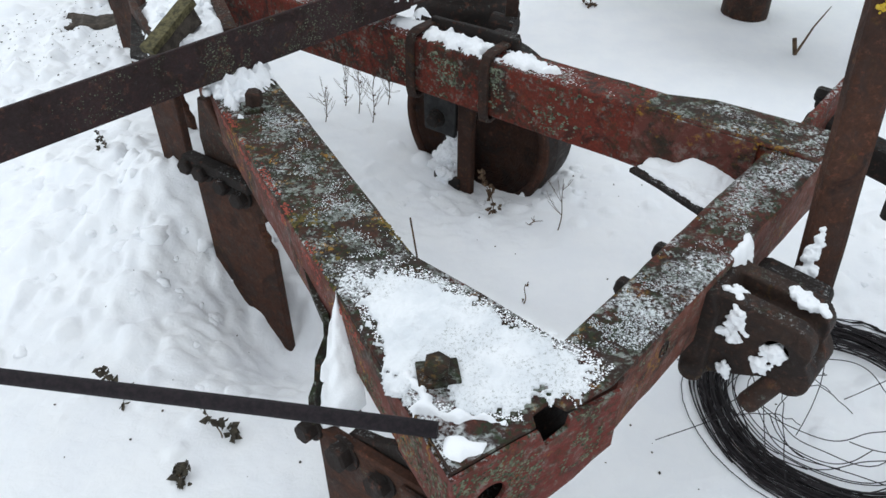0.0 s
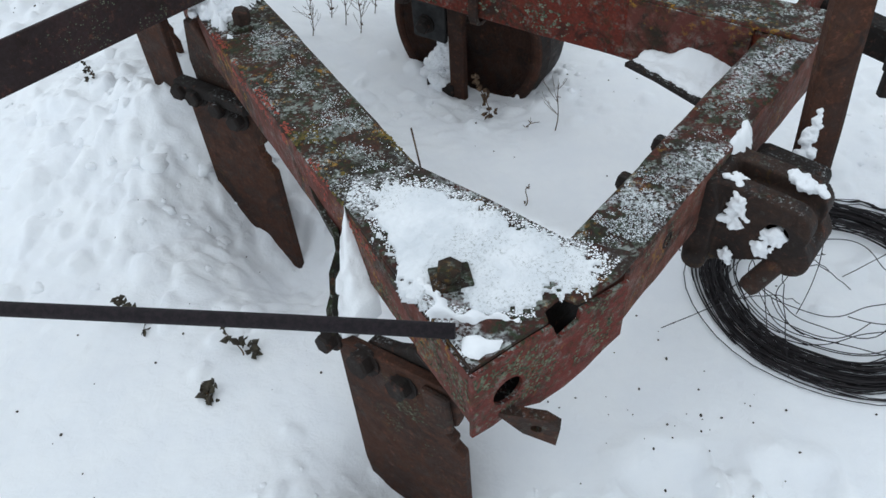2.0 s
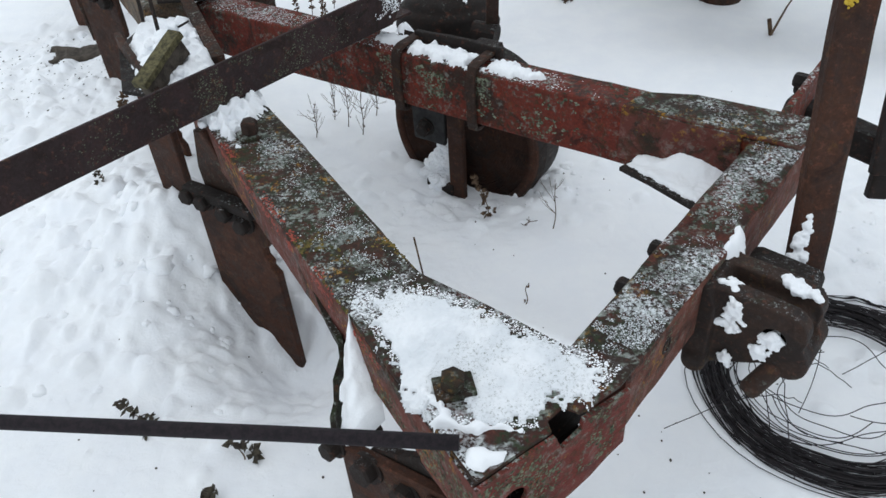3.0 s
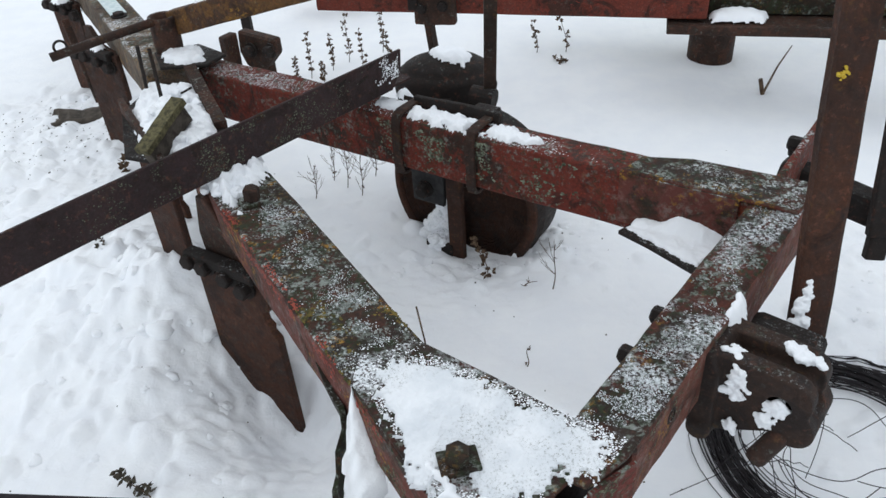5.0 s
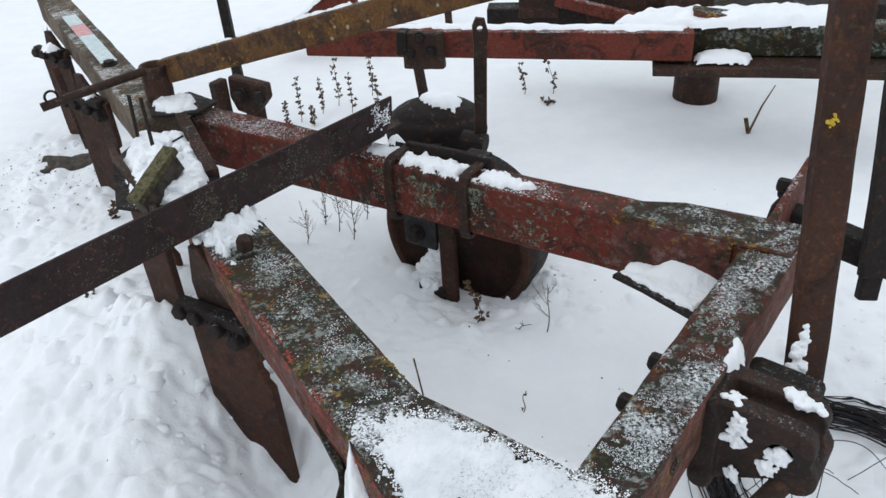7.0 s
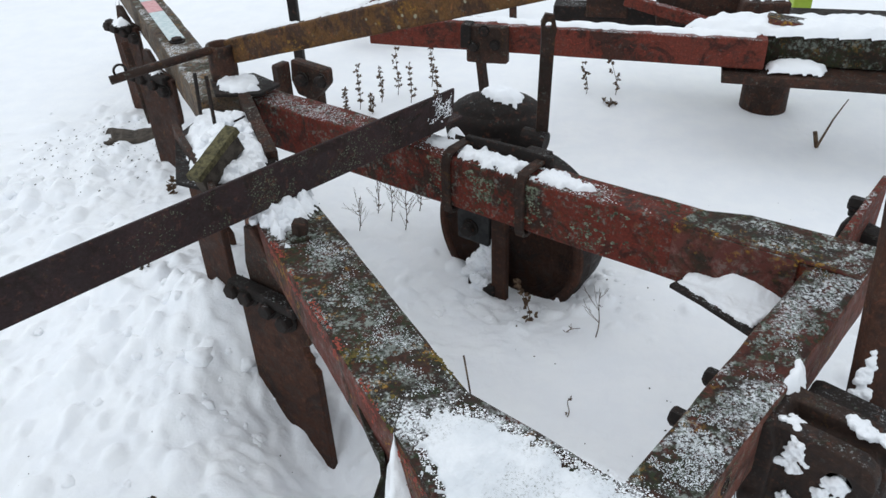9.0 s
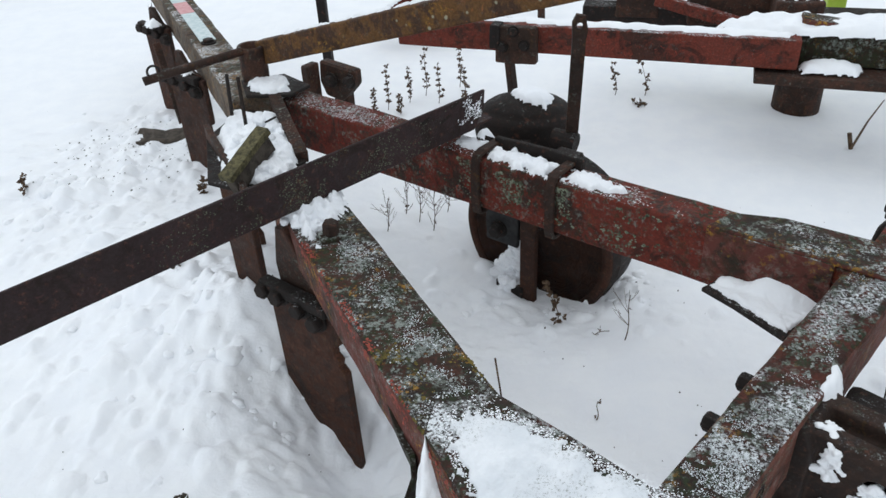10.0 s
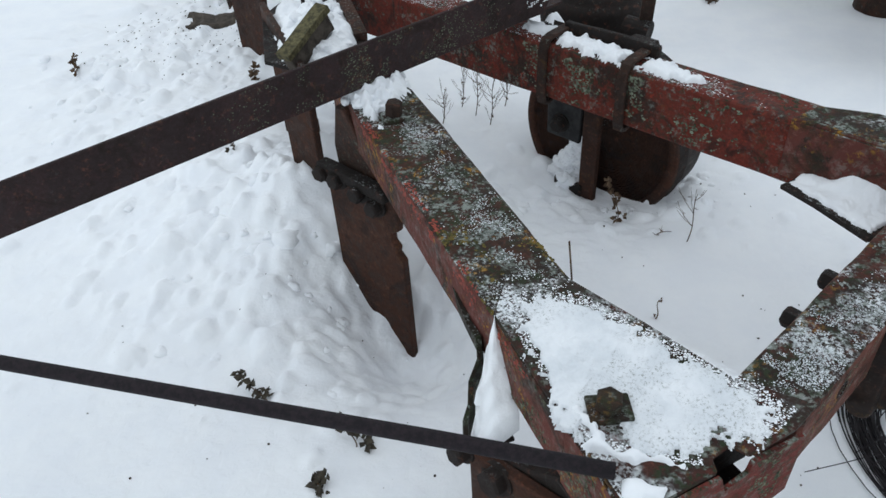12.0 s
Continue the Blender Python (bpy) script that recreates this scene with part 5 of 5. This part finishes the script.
bm = bmesh.new()
for k in range(95):
    tube(bm, loop_points(0.968 + rng.gauss(0, 0.005), 1.352 + rng.gauss(0, 0.005), 0.240 + rng.gauss(0, 0.023), 0.97, rng.uniform(-1, 1), 0.080 + abs(rng.gauss(0, 0.012)), rng.uniform(0.002, 0.010), rng.uniform(0, 6), rng.uniform(0, 6) + rng.uniform(3.5, 7)), rng.uniform(0.0009, 0.0016), 5)
tagged(part("thick_coil", bm, WIRE, coil), "bundle of wound wires", "", "", "stuff")
for k in range(16):
    bm = bmesh.new()
    a0 = rng.uniform(0, 6.28)
    tube(bm, loop_points(0.985 + rng.gauss(0, 0.03), 1.352 + rng.gauss(0, 0.03), rng.uniform(0.15, 0.225), rng.uniform(0.75, 1.0), rng.uniform(-1, 1), 0.085 + rng.uniform(0, 0.06), rng.uniform(0.004, 0.02), a0, a0 + rng.uniform(1.2, 4.0), 40), 0.0011, 5)
    part("strand", bm, WIRE, coil)
for k in range(9):
    x, y, a = 0.968 + rng.uniform(-0.12, 0.12), 1.352 + rng.uniform(-0.12, 0.12), rng.uniform(0, 6.28)
    c = rng.uniform(-2, 2)
    pth = []
    for q in range(16):
        s = 0.02 * q
        pth.append((x + s * math.cos(a + c * s), y + s * math.sin(a + c * s), ground_z(x, y) + 0.02 + 0.10 * math.sin(q / 15 * 3.1) * rng.uniform(0.9, 1.1)))
    bm = bmesh.new()
    tube(bm, pth, 0.001, 5)
    part("strand", bm, WIRE, coil)

# ---- dry weeds ----
def leaf_blob(bm, c, r, rg):
    """A few curled withered leaves round a point."""
    for _ in range(5):
        d = Vector((rg.gauss(0, 1), rg.gauss(0, 1), rg.gauss(0, 0.8))).normalized()
        u = d.orthogonal().normalized() * r * 0.45
        p = Vector(c)
        w = d.cross(u)
        a, b, e, f = p - u * 0.4, p + d * r * 0.6 + u, p + d * r * 1.3 + w * 0.6, p + d * r * 0.6 - u
        vs = [bm.verts.new(q) for q in (a, b, e, f)] + [bm.verts.new(p + d * r * 0.6 + w * 0.8)]
        for q in ((0, 1, 4), (1, 2, 4), (2, 3, 4), (3, 0, 4), (0, 1, 2), (0, 2, 3)):
            bm.faces.new([vs[j] for j in q])


def weed(x, y, height, lean, blobs, label, size=0.010, green=False, branches=0, drop=0.0):
    rg = random.Random(int((x * 31 + y * 57) * 1000))
    z0 = ground_z(x, y) - 0.01 + drop
    w = thing("dry_weed", label, "weed", (x, y, z0), "dry weeds in the snow")
    p = [(x + lean[0] * t * t + 0.006 * math.sin(5 * t), y + lean[1] * t * t, z0 + height * t) for t in np.linspace(0, 1, 9)]
    bm = bmesh.new()
    tube(bm, p, 0.0018, 5, False, 0.5)
    stem = part("stem", bm, WEED, w)
    for _ in range(branches):
        t0 = rg.uniform(0.2, 0.9)
        q = Vector(p[int(t0 * 8)])
        d = Vector((rg.uniform(-1, 1), rg.uniform(-1, 1), rg.uniform(0.5, 1.6))).normalized() * height * rg.uniform(0.2, 0.55)
        bm = bmesh.new()
        tube(bm, [q, q + d * 0.4 + Vector((d.x, d.y, 0)) * 0.15, q + d * 0.75 + Vector((d.x, d.y, 0)) * 0.1, q + d], 0.0008, 4, False, 0.5)
        part("branch", bm, WEED, stem)
        bm = bmesh.new()
        tube(bm, [q + d * 0.5, q + d * 0.7 + d.cross(UP) * rg.uniform(-0.4, 0.4) + d * 0.2], 0.0007, 4, False, 0.5)
        part("branch", bm, WEED, stem)
    if blobs:
        bm = bmesh.new()
        for k in range(blobs):
            t = 0.25 + 0.75 * k / max(1, blobs - 1)
            q = p[min(8, int(t * 8))]
            leaf_blob(bm, (q[0] + rg.gauss(0, size * 0.5), q[1] + rg.gauss(0, size * 0.5), q[2]), size * rg.uniform(0.7, 1.2), rg)
        part("foliage", bm, WEED_GREEN if green else WEED, w)
    return w


weed(0.230, 1.985, 0.13, (-0.03, 0.02), 9, "brown dry weed with curled leaves beside the wheel", 0.013)
weed(-0.470, 1.215, 0.05, (-0.07, 0.03), 8, "withered dark weed flattened on the snow", 0.016, True)
weed(-0.254, 1.140, 0.06, (-0.03, 0.03), 6, "withered weed standing out of the snow", 0.016, True)
weed(-0.295, 1.035, 0.035, (0.0, 0.01), 6, "withered leaf tuft in the snow", 0.017, True)
weed(-0.845, 1.965, 0.06, (0.0, 0.01), 5, "small dry weed on the snow mound", 0.012, True)
weed(0.410, 1.915, 0.16, (0.01, 0.0), 0, "thin bare dry stalk in the snow", 0.01, False, 7)
weed(0.325, 1.940, 0.04, (0.05, -0.02), 0, "thin bare dry stalk in the snow", 0.01, False, 5)
weed(0.325, 1.600, 0.07, (0.01, 0.0), 2, "thin dry stalk in the snow", 0.006)
for x, y, h in ((-0.235, 2.45, 0.20), (-0.29, 2.50, 0.16), (-0.18, 2.40, 0.17), (-0.33, 2.38, 0.13), (-0.15, 2.52, 0.15)):
    weed(x, y, h, (0.02, 0.0), 3, "tall thin dry weed behind the slanting beam", 0.006, False, 12)
for x, y, h in ((-0.52, 3.34, 0.21), (-0.44, 3.42, 0.17), (-0.38, 3.50, 0.22), (-0.31, 3.42, 0.19), (-0.24, 3.60, 0.22), (-0.20, 3.44, 0.16), (-0.56, 3.26, 0.13), (-0.46, 3.30, 0.10)):
    weed(x, y, h, (0.01, 0.0), 13, "dark seeded dry weed by the far beam", 0.011)
for x, y, h in ((0.450, 3.53, 0.16), (0.575, 3.52, 0.16), (0.555, 3.42, 0.03)):
    weed(x, y, h, (-0.02, 0.0), 6, "dark dry weed below the far beam", 0.014)
weed(-1.745, 2.56, 0.07, (0.02, 0.0), 6, "sprawling dry weed in the snow", 0.014, False, 5)
weed(-1.065, 2.60, 0.06, (0.02, 0.0), 5, "dark dry weed beside a leg", 0.016, False, 4)

bm = bmesh.new()
tube(bm, [(1.300, 3.09, ground_z(1.30, 3.09)), (1.37, 3.18, 0.165), (1.455, 3.300, 0.20)], 0.005, 6, False, 0.4)
tube(bm, [(1.30, 3.09, ground_z(1.30, 3.09)), (1.285, 3.10, 0.15)], 0.008, 6)
tagged(part("stick", bm, WEED), "dark stick poking out of the snow", "stick")
bm = bmesh.new()
tube(bm, [(0.146, 1.178, 0.48), (0.140, 1.180, 0.56), (0.132, 1.176, 0.635)], 0.0016, 5)
tagged(part("twig", bm, WEED), "thin dry twig beside the beam", "twig")

# bare earth and a half-buried board by the far legs
bm = bmesh.new()
box(bm, axes(V(-1.50, 2.98, 0.125), V(-1.27, 3.02, 0.135)), 0, 0.20, -0.06, 0.05, -0.03, 0.012, 0.01, 8, 0.02)
tagged(part("board", bm, EARTH), "dark half-buried board in the trodden snow", "board")

# specks of bark and dirt on the snow
bm = bmesh.new()
rg = random.Random(9)
for _ in range(190):
    x, y = rg.uniform(-0.9, 1.2), rg.uniform(0.75, 2.8)
    if rg.random() < 0.35:
        x, y = rg.gauss(0.62, 0.18), rg.gauss(1.0, 0.18)
    r = rg.uniform(0.001, 0.0032)
    bmesh.ops.create_icosphere(bm, subdivisions=1, radius=r, matrix=Matrix.Translation((x, y, ground_z(x, y) + 0.001)) @ Matrix.Diagonal((1, rg.uniform(0.5, 1.6), 0.6, 1)))
for _ in range(240):
    x, y = rg.gauss(-1.45, 0.16), rg.gauss(2.90, 0.17)
    r = rg.uniform(0.001, 0.0042)
    bmesh.ops.create_icosphere(bm, subdivisions=1, radius=r, matrix=Matrix.Translation((x, y, ground_z(x, y) + 0.001)) @ Matrix.Diagonal((1, rg.uniform(0.5, 1.6), 0.4, 1)))
tagged(part("debris", bm, EARTH), "dark specks of dirt scattered on the snow", "debris", "", "stuff")
